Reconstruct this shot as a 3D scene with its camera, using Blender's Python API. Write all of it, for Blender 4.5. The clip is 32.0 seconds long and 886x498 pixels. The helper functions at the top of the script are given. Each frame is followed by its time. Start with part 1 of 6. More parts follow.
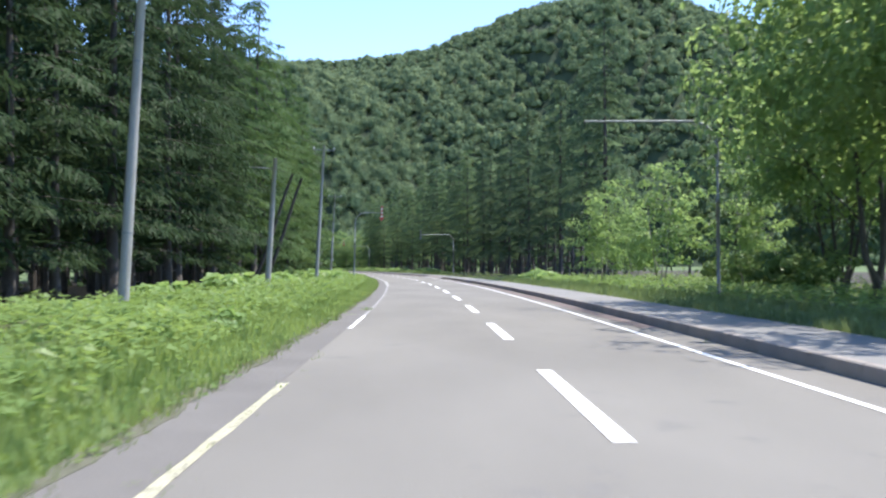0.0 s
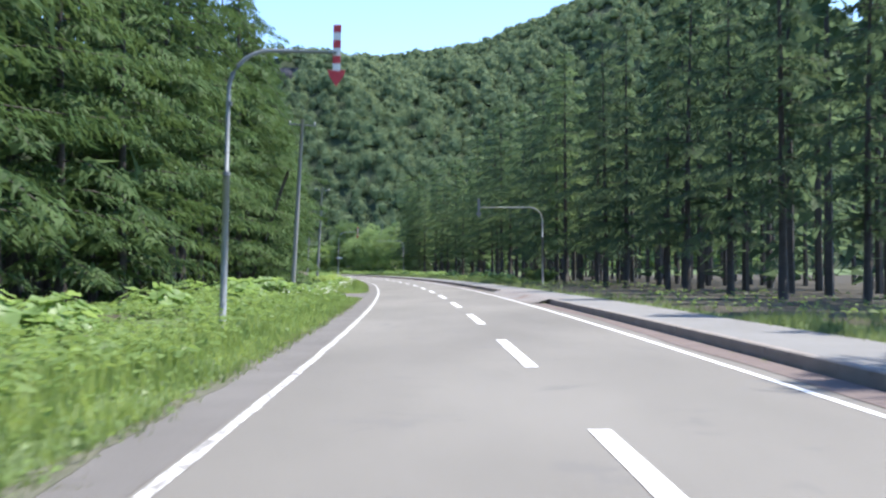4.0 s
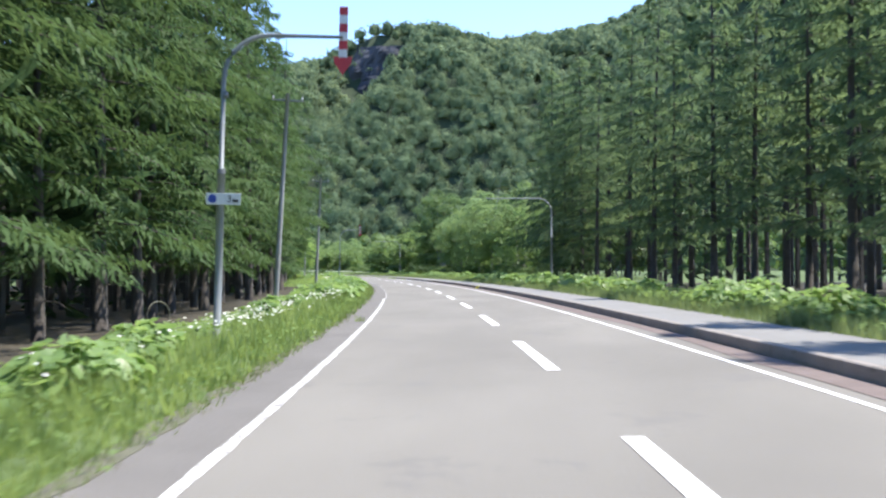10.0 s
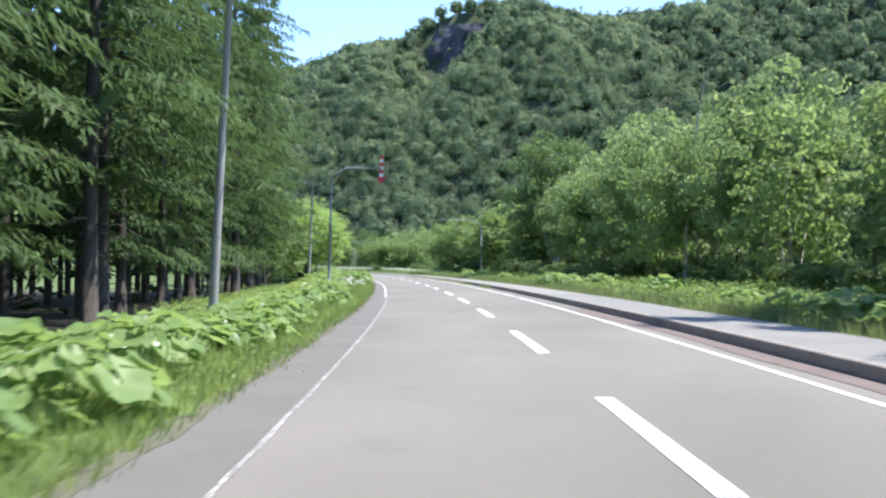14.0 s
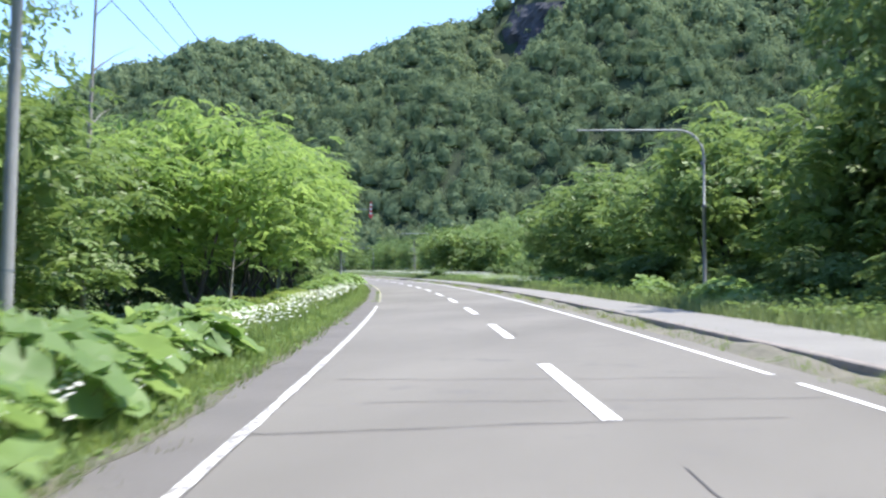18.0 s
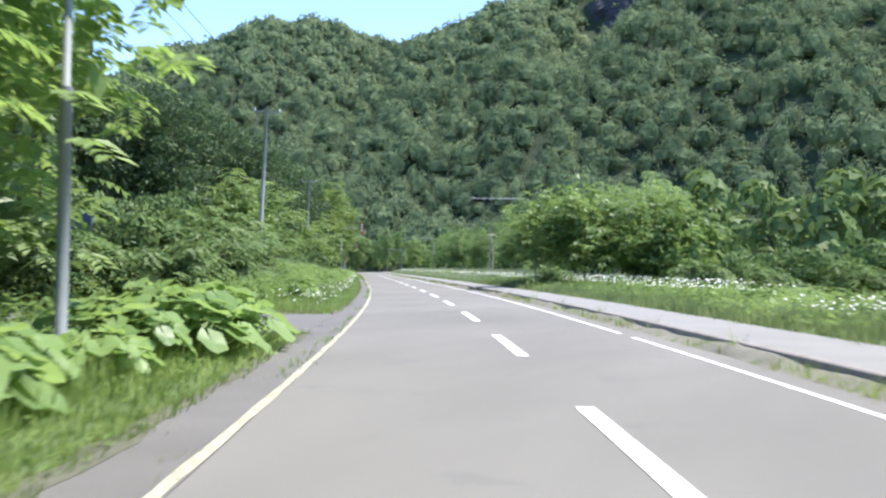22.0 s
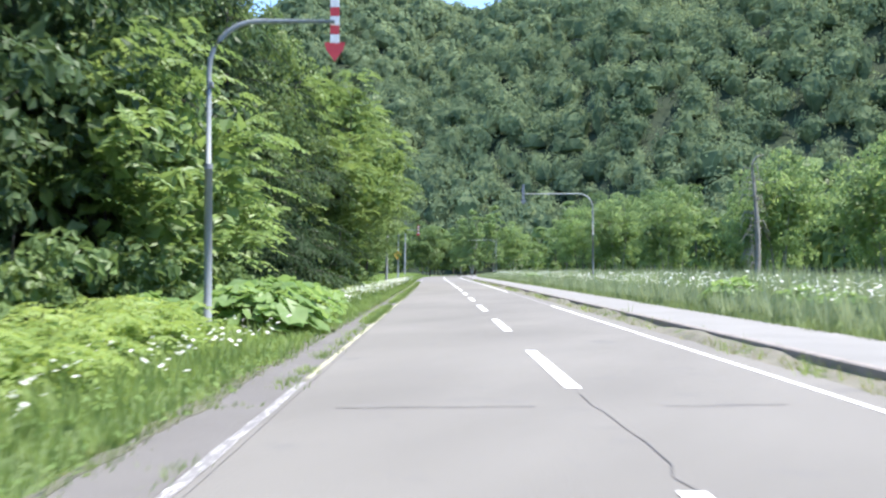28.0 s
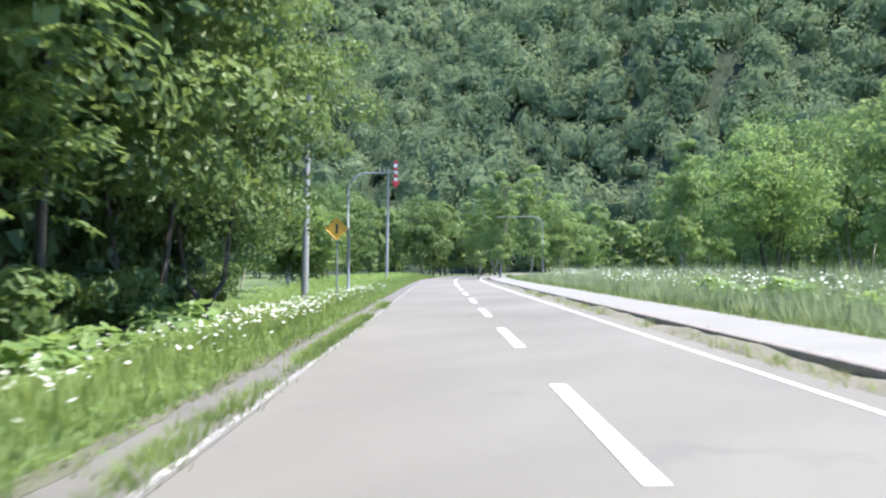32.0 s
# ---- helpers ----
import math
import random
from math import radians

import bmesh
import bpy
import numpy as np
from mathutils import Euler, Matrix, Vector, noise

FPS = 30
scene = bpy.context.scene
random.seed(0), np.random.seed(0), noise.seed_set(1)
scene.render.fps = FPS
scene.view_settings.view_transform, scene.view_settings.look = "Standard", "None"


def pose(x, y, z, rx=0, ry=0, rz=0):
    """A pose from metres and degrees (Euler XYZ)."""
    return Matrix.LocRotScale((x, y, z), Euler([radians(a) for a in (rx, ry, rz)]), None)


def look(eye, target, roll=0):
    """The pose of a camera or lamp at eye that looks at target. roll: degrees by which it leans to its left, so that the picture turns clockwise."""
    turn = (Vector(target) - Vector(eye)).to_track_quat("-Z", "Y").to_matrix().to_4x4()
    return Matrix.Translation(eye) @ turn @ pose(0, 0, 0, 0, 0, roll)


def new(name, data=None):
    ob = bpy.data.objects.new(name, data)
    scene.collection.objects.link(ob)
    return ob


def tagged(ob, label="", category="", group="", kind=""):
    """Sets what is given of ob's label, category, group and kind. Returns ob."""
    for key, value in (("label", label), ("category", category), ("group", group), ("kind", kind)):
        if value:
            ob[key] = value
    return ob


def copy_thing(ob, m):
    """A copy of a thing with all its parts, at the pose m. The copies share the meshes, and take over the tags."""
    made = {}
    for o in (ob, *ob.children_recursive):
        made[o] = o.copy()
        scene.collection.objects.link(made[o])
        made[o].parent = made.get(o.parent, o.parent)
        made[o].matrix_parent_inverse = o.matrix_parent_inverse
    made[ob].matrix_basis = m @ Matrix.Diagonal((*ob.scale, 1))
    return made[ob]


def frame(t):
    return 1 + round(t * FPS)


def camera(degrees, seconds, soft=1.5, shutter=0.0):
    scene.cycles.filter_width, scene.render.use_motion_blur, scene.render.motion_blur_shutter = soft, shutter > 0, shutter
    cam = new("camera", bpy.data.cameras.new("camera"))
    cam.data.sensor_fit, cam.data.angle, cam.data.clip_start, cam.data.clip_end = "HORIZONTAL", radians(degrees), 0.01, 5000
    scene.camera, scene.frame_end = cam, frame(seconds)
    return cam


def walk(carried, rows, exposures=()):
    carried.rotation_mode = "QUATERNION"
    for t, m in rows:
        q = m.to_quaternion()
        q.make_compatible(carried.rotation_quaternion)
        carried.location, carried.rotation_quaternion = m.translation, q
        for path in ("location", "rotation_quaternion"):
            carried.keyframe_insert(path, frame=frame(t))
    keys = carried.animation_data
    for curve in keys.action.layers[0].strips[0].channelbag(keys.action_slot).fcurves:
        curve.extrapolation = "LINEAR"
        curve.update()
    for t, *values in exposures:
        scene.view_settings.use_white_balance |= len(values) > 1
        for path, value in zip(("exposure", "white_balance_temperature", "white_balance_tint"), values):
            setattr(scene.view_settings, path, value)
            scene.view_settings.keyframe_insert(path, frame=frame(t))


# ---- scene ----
# The plan is laid out along the road's centre line: s metres along it, off metres to its right.
CURVE = [0.05, 0.25, 0.47, 0.71, 0.88, 0.9, 0.95, 0.99, 0.98, 1.07, 1.11, 1.13, 1.17, 1.2, 1.14, 1.03, 1.04, 1.11, 1.13,
         1.18, 1.23, 1.17, 0.84, 0.35, 0.04, 0.01, 0.07, 0.13, 0.13, 0.06, 0.0, -0.3, -1.0, -2.0, -3.0, -3.0, -2.0, 0.0]
ALONG = np.arange(-300, 901, 1.0)
_k = np.interp(ALONG, np.arange(-40, 701, 20), CURVE, left=0.0, right=0.0) * 1e-3
HEAD = np.concatenate([[0], np.cumsum((_k[1:] + _k[:-1]) / 2)])
HEAD -= np.interp(0, ALONG, HEAD)
_m = (HEAD[1:] + HEAD[:-1]) / 2
LINE_X = np.concatenate([[0], np.cumsum(-np.sin(_m))])
LINE_Y = np.concatenate([[0], np.cumsum(np.cos(_m))])
LINE_X -= np.interp(0, ALONG, LINE_X)
LINE_Y -= np.interp(0, ALONG, LINE_Y)


def head(s):
    return np.interp(s, ALONG, HEAD)


def plan(s, off):
    """World x and y of places along the road; arrays are fine."""
    s, off = np.broadcast_arrays(np.asarray(s, float), np.asarray(off, float))
    h = head(s)
    return np.interp(s, ALONG, LINE_X) + off * np.cos(h), np.interp(s, ALONG, LINE_Y) + off * np.sin(h)


def place(s, off, z=0.0, turn=0.0, lean=0.0):
    """A pose beside the road: y along it, x to its right; lean tips the top to the right, in degrees."""
    x, y = plan(s, off)
    return pose(float(x), float(y), z, 0, 0, math.degrees(float(head(s)))) @ pose(0, 0, 0, 0, lean, turn)


# ---- camera ----
cam = camera(44.44, 32.0, soft=2.3, shutter=0.25)
EYE = 1.175
# seconds, s, off, turn from the road's heading, tilt, roll
ROWS = [
    (0, -12.18, -1.28, -0.59, 0.9, -0.25), (1, 3.59, -1.29, -0.25, 0.88, 0.24), (2, 19.56, -1.37, -0.85, 0.81, 0.23),
    (3, 35.69, -1.26, -0.46, 0.98, -0.1), (4, 52.12, -1.21, -0.38, 1.05, -0.23), (5, 68.75, -1.2, -0.31, 1.11, -0.35),
    (6, 85.33, -1.18, -0.23, 1.17, -0.47), (7, 101.79, -1.14, 0.18, 1.05, -0.47), (8, 118.61, -1.18, 0.25, 1.07, -0.39),
    (9, 135.65, -1.2, 0.01, 1.17, -0.26), (10, 152.43, -1.33, 0.14, 1.07, -0.17), (11, 169.42, -1.43, 0.0, 1.16, -0.54),
    (12, 186.42, -1.44, 0.17, 1.08, 0.25), (13, 203.26, -1.48, 0.15, 1.04, 0.29), (14, 219.88, -1.5, 0.06, 0.93, 0.29),
    (15, 236.57, -1.48, -0.04, 1.09, 0.14), (16, 253.3, -1.42, -0.14, 1.25, -0.01), (17, 269.99, -1.38, -0.23, 1.41, -0.16),
    (18, 286.6, -1.36, -0.13, 1.08, -0.26), (19, 303.06, -1.37, -0.1, 0.97, 0.53), (20, 319.06, -1.46, -0.2, 0.58, 0.17),
    (21, 334.85, -1.47, -0.2, 0.87, -0.31), (21.5, 342.78, -1.43, -0.66, 0.92, 0.39), (22, 350.75, -1.35, -0.51, 1.03, 0.41),
    (23, 366.42, -1.39, 0.15, 0.99, 0.23), (24, 381.65, -1.39, -0.44, 1.19, 0.12), (25, 397.48, -1.24, -0.65, 1.0, -0.71),
    (26, 413.14, -1.22, -0.51, 1.03, -0.5), (27, 428.69, -1.29, -0.36, 1.07, -0.29), (28, 444.28, -1.33, -0.22, 1.1, -0.09),
    (29, 459.95, -1.3, -0.13, 1.04, -0.09), (30, 476.2, -1.3, 0.24, 1.07, 0.44), (31, 492.51, -1.27, -0.26, 1.12, 0.05),
    (32, 509.16, -1.15, -0.04, 0.98, -0.28),
]


def seat_pose(s, off, turn, tilt, roll):
    x, y = plan(s, off)
    a, p = float(head(s)) + radians(turn), radians(tilt)
    eye = Vector((float(x), float(y), EYE))
    return look(eye, eye + Vector((-math.sin(a) * math.cos(p), math.cos(a) * math.cos(p), math.sin(p))), roll)


walk(cam, [(t, seat_pose(*rest)) for t, *rest in ROWS], exposures=[(0, 1.14), (7, 1.2), (10, 1.27), (14, 1.27), (17.5, 1.16), (22, 1.22), (28, 1.42), (32, 1.5)])

# ---- sky and sun ----
SUN_AZIMUTH, SUN_HEIGHT = 74.0, 63.0
world = bpy.data.worlds.new("sky")
scene.world = world
world.use_nodes = True
_nt = world.node_tree
_sky = _nt.nodes.new("ShaderNodeTexSky")
_sky.sky_type, _sky.sun_disc = "NISHITA", False
_sky.sun_elevation, _sky.sun_rotation = radians(SUN_HEIGHT), radians(SUN_AZIMUTH)
_sky.air_density, _sky.dust_density, _sky.ozone_density = 0.62, 0.02, 4.0
_back = _nt.nodes["Background"]
_back.inputs["Strength"].default_value = 0.215
_nt.links.new(_sky.outputs["Color"], _back.inputs["Color"])
sun = new("sun", bpy.data.lights.new("sun", "SUN"))
sun.data.energy, sun.data.angle, sun.data.color = 4.0, radians(0.53), (1.0, 0.945, 0.87)
_a, _e = radians(SUN_AZIMUTH), radians(SUN_HEIGHT)
sun.matrix_world = look((0, 0, 200), Vector((0, 0, 200)) - Vector((math.sin(_a) * math.cos(_e), math.cos(_a) * math.cos(_e), math.sin(_e))))

# ---- materials ----


def surface(name, dark, light, scale=3.0, fine=60.0, rough=0.85, bump=0.25, metal=0.0, patch=0.5, wear=None, wear_scale=5.0, wear_at=0.55, stretch=1.0):
    """A procedural surface: two colours mixed by a broad and a fine noise, with relief; wear: a third colour in worn spots."""
    m = bpy.data.materials.new(name)
    m.use_nodes = True
    nt = m.node_tree
    b = nt.nodes["Principled BSDF"]
    geo = nt.nodes.new("ShaderNodeTexCoord")
    broad, grain = nt.nodes.new("ShaderNodeTexNoise"), nt.nodes.new("ShaderNodeTexNoise")
    broad.inputs["Scale"].default_value, broad.inputs["Detail"].default_value = scale, 4
    grain.inputs["Scale"].default_value, grain.inputs["Detail"].default_value = fine, 3
    for n in (broad, grain):
        nt.links.new(geo.outputs["Object"], n.inputs["Vector"])
    if stretch != 1.0:
        mapping = nt.nodes.new("ShaderNodeMapping")
        mapping.inputs["Scale"].default_value = (stretch, 1, 1)
        nt.links.new(geo.outputs["Object"], mapping.inputs["Vector"])
        nt.links.new(mapping.outputs["Vector"], broad.inputs["Vector"])
    mixf = nt.nodes.new("ShaderNodeMix")
    mixf.inputs[0].default_value = 1 - patch
    nt.links.new(broad.outputs["Fac"], mixf.inputs[2])
    nt.links.new(grain.outputs["Fac"], mixf.inputs[3])
    ramp = nt.nodes.new("ShaderNodeValToRGB")
    ramp.color_ramp.elements[0].position, ramp.color_ramp.elements[1].position = 0.3, 0.7
    ramp.color_ramp.elements[0].color, ramp.color_ramp.elements[1].color = (*dark, 1), (*light, 1)
    nt.links.new(mixf.outputs[0], ramp.inputs["Fac"])
    out = ramp.outputs["Color"]
    if wear:
        spots = nt.nodes.new("ShaderNodeTexNoise")
        spots.inputs["Scale"].default_value, spots.inputs["Detail"].default_value, spots.inputs["Roughness"].default_value = wear_scale, 8, 0.7
        nt.links.new(geo.outputs["Object"], spots.inputs["Vector"])
        edge = nt.nodes.new("ShaderNodeValToRGB")
        edge.color_ramp.elements[0].position, edge.color_ramp.elements[1].position = wear_at, wear_at + 0.06
        nt.links.new(spots.outputs["Fac"], edge.inputs["Fac"])
        mixc = nt.nodes.new("ShaderNodeMix")
        mixc.data_type = "RGBA"
        nt.links.new(edge.outputs["Color"], mixc.inputs[0])
        nt.links.new(out, mixc.inputs[6])
        mixc.inputs[7].default_value = (*wear, 1)
        out = mixc.outputs[2]
    nt.links.new(out, b.inputs["Base Color"])
    b.inputs["Roughness"].default_value, b.inputs["Metallic"].default_value = rough, metal
    if bump:
        bp = nt.nodes.new("ShaderNodeBump")
        bp.inputs["Strength"].default_value, bp.inputs["Distance"].default_value = bump, 0.02
        nt.links.new(grain.outputs["Fac"], bp.inputs["Height"])
        nt.links.new(bp.outputs["Normal"], b.inputs["Normal"])
    return m


def leafy(name, dark, light, through_light=0.45, gloss=0.03, patch=0.0, patchy=0.6):
    """Leaves: a colour for each leaf and each plant, light coming through, and a thin sheen."""
    dark, light = (tuple(0.9 * v + 0.1 * (0.3 * c[0] + 0.6 * c[1] + 0.1 * c[2]) for v in c) for c in (dark, light))
    m = bpy.data.materials.new(name)
    m.use_nodes = True
    nt = m.node_tree
    nt.nodes.remove(nt.nodes["Principled BSDF"])
    out = nt.nodes["Material Output"]
    isl, info = nt.nodes.new("ShaderNodeNewGeometry"), nt.nodes.new("ShaderNodeObjectInfo")
    add = nt.nodes.new("ShaderNodeMath")
    add.operation = "MULTIPLY_ADD"
    add.inputs[1].default_value = 0.55
    half = nt.nodes.new("ShaderNodeMath")
    half.operation = "MULTIPLY"
    half.inputs[1].default_value = 0.4
    nt.links.new(info.outputs["Random"], half.inputs[0])
    nt.links.new(isl.outputs["Random Per Island"], add.inputs[0])
    nt.links.new(half.outputs[0], add.inputs[2])
    ramp = nt.nodes.new("ShaderNodeValToRGB")
    ramp.color_ramp.elements[0].color, ramp.color_ramp.elements[1].color = (*dark, 1), (*light, 1)
    fac = add.outputs[0]
    if patch:
        tc, pn, mx = nt.nodes.new("ShaderNodeTexCoord"), nt.nodes.new("ShaderNodeTexNoise"), nt.nodes.new("ShaderNodeMix")
        pn.inputs["Scale"].default_value, pn.inputs["Detail"].default_value, pn.inputs["Roughness"].default_value = patch, 3, 0.6
        nt.links.new(tc.outputs["Object"], pn.inputs["Vector"])
        st = nt.nodes.new("ShaderNodeMapRange")
        st.inputs[1].default_value, st.inputs[2].default_value = 0.36, 0.64
        nt.links.new(pn.outputs["Fac"], st.inputs[0])
        mx.inputs[0].default_value = patchy
        nt.links.new(fac, mx.inputs[2])
        nt.links.new(st.outputs[0], mx.inputs[3])
        fac = mx.outputs[0]
    nt.links.new(fac, ramp.inputs["Fac"])
    dif, tra, glo = (nt.nodes.new("ShaderNodeBsdf" + k) for k in ("Diffuse", "Translucent", "Glossy"))
    glo.inputs["Roughness"].default_value = 0.45
    hue = nt.nodes.new("ShaderNodeHueSaturation")
    hue.inputs["Hue"].default_value, hue.inputs["Saturation"].default_value, hue.inputs["Value"].default_value = 0.485, 1.1, 1.35
    nt.links.new(ramp.outputs["Color"], hue.inputs["Color"])
    nt.links.new(ramp.outputs["Color"], dif.inputs["Color"])
    nt.links.new(hue.outputs["Color"], tra.inputs["Color"])
    m1, m2 = nt.nodes.new("ShaderNodeMixShader"), nt.nodes.new("ShaderNodeMixShader")
    m1.inputs["Fac"].default_value, m2.inputs["Fac"].default_value = through_light, gloss
    nt.links.new(dif.outputs[0], m1.inputs[1])
    nt.links.new(tra.outputs[0], m1.inputs[2])
    nt.links.new(m1.outputs[0], m2.inputs[1])
    nt.links.new(glo.outputs[0], m2.inputs[2])
    nt.links.new(m2.outputs[0], out.inputs["Surface"])
    return m


ASPHALT = surface("asphalt", (0.14, 0.1315, 0.117), (0.234, 0.221, 0.198), scale=0.11, fine=70, rough=0.9, bump=0.4, patch=0.6, wear=(0.172, 0.163, 0.151), wear_scale=0.9, wear_at=0.58, stretch=3.0)
ASPHALT_OLD = surface("old_asphalt", (0.122, 0.114, 0.106), (0.185, 0.174, 0.162), scale=0.8, fine=70, rough=0.92, bump=0.5)
WALKWAY = surface("pavement_asphalt", (0.18, 0.176, 0.17), (0.25, 0.246, 0.238), scale=0.6, fine=80, rough=0.9, bump=0.4)
PALE_WALK = surface("pale_pavement", (0.21, 0.203, 0.19), (0.285, 0.276, 0.26), scale=0.6, fine=80, rough=0.9, bump=0.3)
CRACK = surface("crack_filler", (0.06, 0.058, 0.056), (0.11, 0.106, 0.102), scale=2, fine=40, rough=0.8)
PAINT = surface("road_paint", (0.72, 0.72, 0.71), (0.86, 0.86, 0.85), scale=3, fine=80, rough=0.7, bump=0.2, wear=(0.36, 0.35, 0.34), wear_scale=11, wear_at=0.57)
PAINT_WORN = surface("worn_road_paint", (0.6, 0.59, 0.56), (0.84, 0.83, 0.79), scale=2, fine=60, rough=0.75, bump=0.3, wear=(0.2, 0.19, 0.188), wear_scale=15, wear_at=0.41)
PAINT_CHIPPED = surface("chipped_road_paint", (0.62, 0.62, 0.6), (0.82, 0.82, 0.8), scale=2.5, fine=70, rough=0.75, bump=0.3, wear=(0.24, 0.23, 0.22), wear_scale=10, wear_at=0.46)
PAINT_YELLOWED = surface("yellowed_road_paint", (0.33, 0.31, 0.2), (0.54, 0.52, 0.4), scale=0.7, fine=40, rough=0.8, bump=0.3, wear=(0.18, 0.175, 0.13), wear_scale=13, wear_at=0.52)
KERBSTONE = surface("kerb_concrete", (0.2, 0.176, 0.158), (0.34, 0.305, 0.28), scale=1.5, fine=50, rough=0.9, bump=0.5, wear=(0.13, 0.12, 0.1), wear_scale=2.5, wear_at=0.6)
DIRT = surface("red_gutter_silt", (0.13, 0.103, 0.096), (0.2, 0.16, 0.148), scale=1.5, fine=40, rough=1.0, bump=0.6)
SAND = surface("washed_sand", (0.17, 0.155, 0.148), (0.29, 0.272, 0.262), scale=1.2, fine=30, rough=1.0, bump=0.7, wear=(0.19, 0.145, 0.13), wear_scale=0.8, wear_at=0.55)
GUTTER_SOIL = surface("gutter_soil", (0.14, 0.132, 0.1), (0.27, 0.252, 0.2), scale=1.6, fine=30, rough=1.0, bump=0.7, wear=(0.12, 0.15, 0.06), wear_scale=2.2, wear_at=0.55)
TURF = surface("turf", (0.065, 0.1, 0.035), (0.13, 0.18, 0.06), scale=0.7, fine=25, rough=1.0, bump=0.8)
# Litter, made darker to hold the shade under the trees.
LITTER = surface("needle_litter", (0.035, 0.03, 0.02), (0.08, 0.068, 0.045), scale=0.9, fine=30, rough=1.0, bump=0.8)
FRINGE = surface("fringe_dirt", (0.085, 0.088, 0.058), (0.15, 0.148, 0.105), scale=3, fine=30, rough=1.0, bump=0.6)
DRY_GRASS = surface("cut_dry_grass", (0.15, 0.16, 0.065), (0.27, 0.25, 0.12), scale=2.5, fine=40, rough=1.0, bump=0.8)
# Dark green ground tone; shade between the ridge's crowns is put in here.
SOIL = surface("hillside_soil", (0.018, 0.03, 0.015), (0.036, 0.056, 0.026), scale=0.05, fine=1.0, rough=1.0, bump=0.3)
# Rock colour carries the cliff's shade: dark and bluish all over.
ROCK = surface("cliff_rock", (0.028, 0.032, 0.042), (0.062, 0.067, 0.086), scale=0.06, fine=0.6, rough=0.95, bump=1.0)
BARK = surface("conifer_bark", (0.04, 0.035, 0.032), (0.1, 0.088, 0.078), scale=3, fine=25, rough=0.95, bump=0.8)
BARK_PALE = surface("pale_bark", (0.16, 0.15, 0.13), (0.36, 0.34, 0.3), scale=2.5, fine=20, rough=0.9, bump=0.6)
CONCRETE = surface("pole_concrete", (0.25, 0.25, 0.245), (0.38, 0.38, 0.37), scale=1.2, fine=60, rough=0.85, bump=0.25)
STEEL = surface("galvanised_steel", (0.19, 0.212, 0.22), (0.285, 0.307, 0.316), scale=3, fine=50, rough=0.6, bump=0.05, metal=0.1)
STEEL_DARK = surface("weathered_steel", (0.16, 0.17, 0.18), (0.26, 0.27, 0.28), scale=3, fine=50, rough=0.6, bump=0.05, metal=0.3)
RED = surface("sign_red", (0.45, 0.03, 0.04), (0.58, 0.05, 0.06), scale=3, fine=30, rough=0.5, bump=0.0)
WHITE = surface("sign_white", (0.66, 0.66, 0.65), (0.78, 0.78, 0.77), scale=3, fine=30, rough=0.5, bump=0.0)
BLUE = surface("sign_blue", (0.03, 0.06, 0.3), (0.05, 0.09, 0.4), scale=3, fine=30, rough=0.5, bump=0.0)
YELLOW = surface("sign_yellow", (0.62, 0.33, 0.04), (0.72, 0.42, 0.06), scale=3, fine=30, rough=0.5, bump=0.0)
SLATE = surface("board_slate", (0.05, 0.06, 0.1), (0.085, 0.1, 0.15), scale=2, fine=20, rough=0.5, bump=0.05)
INK = surface("sign_ink", (0.02, 0.02, 0.022), (0.04, 0.04, 0.04), scale=3, fine=30, rough=0.6, bump=0.0)
PORCELAIN = surface("insulator", (0.6, 0.6, 0.6), (0.75, 0.75, 0.75), scale=5, fine=30, rough=0.3, bump=0.0)
CABLE = surface("cable", (0.03, 0.03, 0.03), (0.05, 0.05, 0.05), scale=5, fine=30, rough=0.6, bump=0.0)
STRAW = surface("straw", (0.1, 0.1, 0.075), (0.2, 0.195, 0.15), scale=3, fine=30, rough=1.0, bump=0.8)
NEEDLES = leafy("larch_needles", (0.038, 0.083, 0.03), (0.128, 0.205, 0.07), 0.36, 0.005, 0.35)
# Spruce needles; the right-hand row's shaded side is partly put into the colour.
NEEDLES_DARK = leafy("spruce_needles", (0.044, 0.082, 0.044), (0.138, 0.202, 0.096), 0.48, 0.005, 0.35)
# Larch needles brightened in the colour to lift trees seen from their shaded side.
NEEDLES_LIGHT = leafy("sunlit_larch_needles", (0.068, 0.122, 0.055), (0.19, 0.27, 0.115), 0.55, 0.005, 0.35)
# Darkened needles: shade at the left wood's edge and inside it is coloured in.
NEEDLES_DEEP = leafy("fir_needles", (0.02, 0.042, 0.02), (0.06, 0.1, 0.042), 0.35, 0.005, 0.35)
# Deep green, darkened further to carry the shade under and behind the trees.
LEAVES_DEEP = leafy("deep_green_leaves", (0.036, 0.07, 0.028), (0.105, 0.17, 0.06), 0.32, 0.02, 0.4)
LEAVES = leafy("broad_leaves", (0.076, 0.137, 0.043), (0.208, 0.302, 0.094), 0.36, 0.02, 0.5)
LEAVES_FRESH = leafy("fresh_leaves", (0.135, 0.24, 0.06), (0.3, 0.44, 0.12), 0.6, 0.02, 0.5)
LEAVES_WALNUT = leafy("walnut_leaves", (0.09, 0.165, 0.047), (0.265, 0.38, 0.11), 0.46, 0.03, 0.5)
LEAVES_VINE = leafy("overhanging_leaves", (0.07, 0.13, 0.038), (0.25, 0.355, 0.1), 0.42, 0.02, 0.5)
LEAVES_PALE = leafy("pale_leaves", (0.115, 0.2, 0.06), (0.29, 0.41, 0.14), 0.62, 0.02, 0.5)
LEAVES_DARK = leafy("dark_leaves", (0.05, 0.094, 0.03), (0.2, 0.29, 0.084), 0.4, 0.02, 0.4)
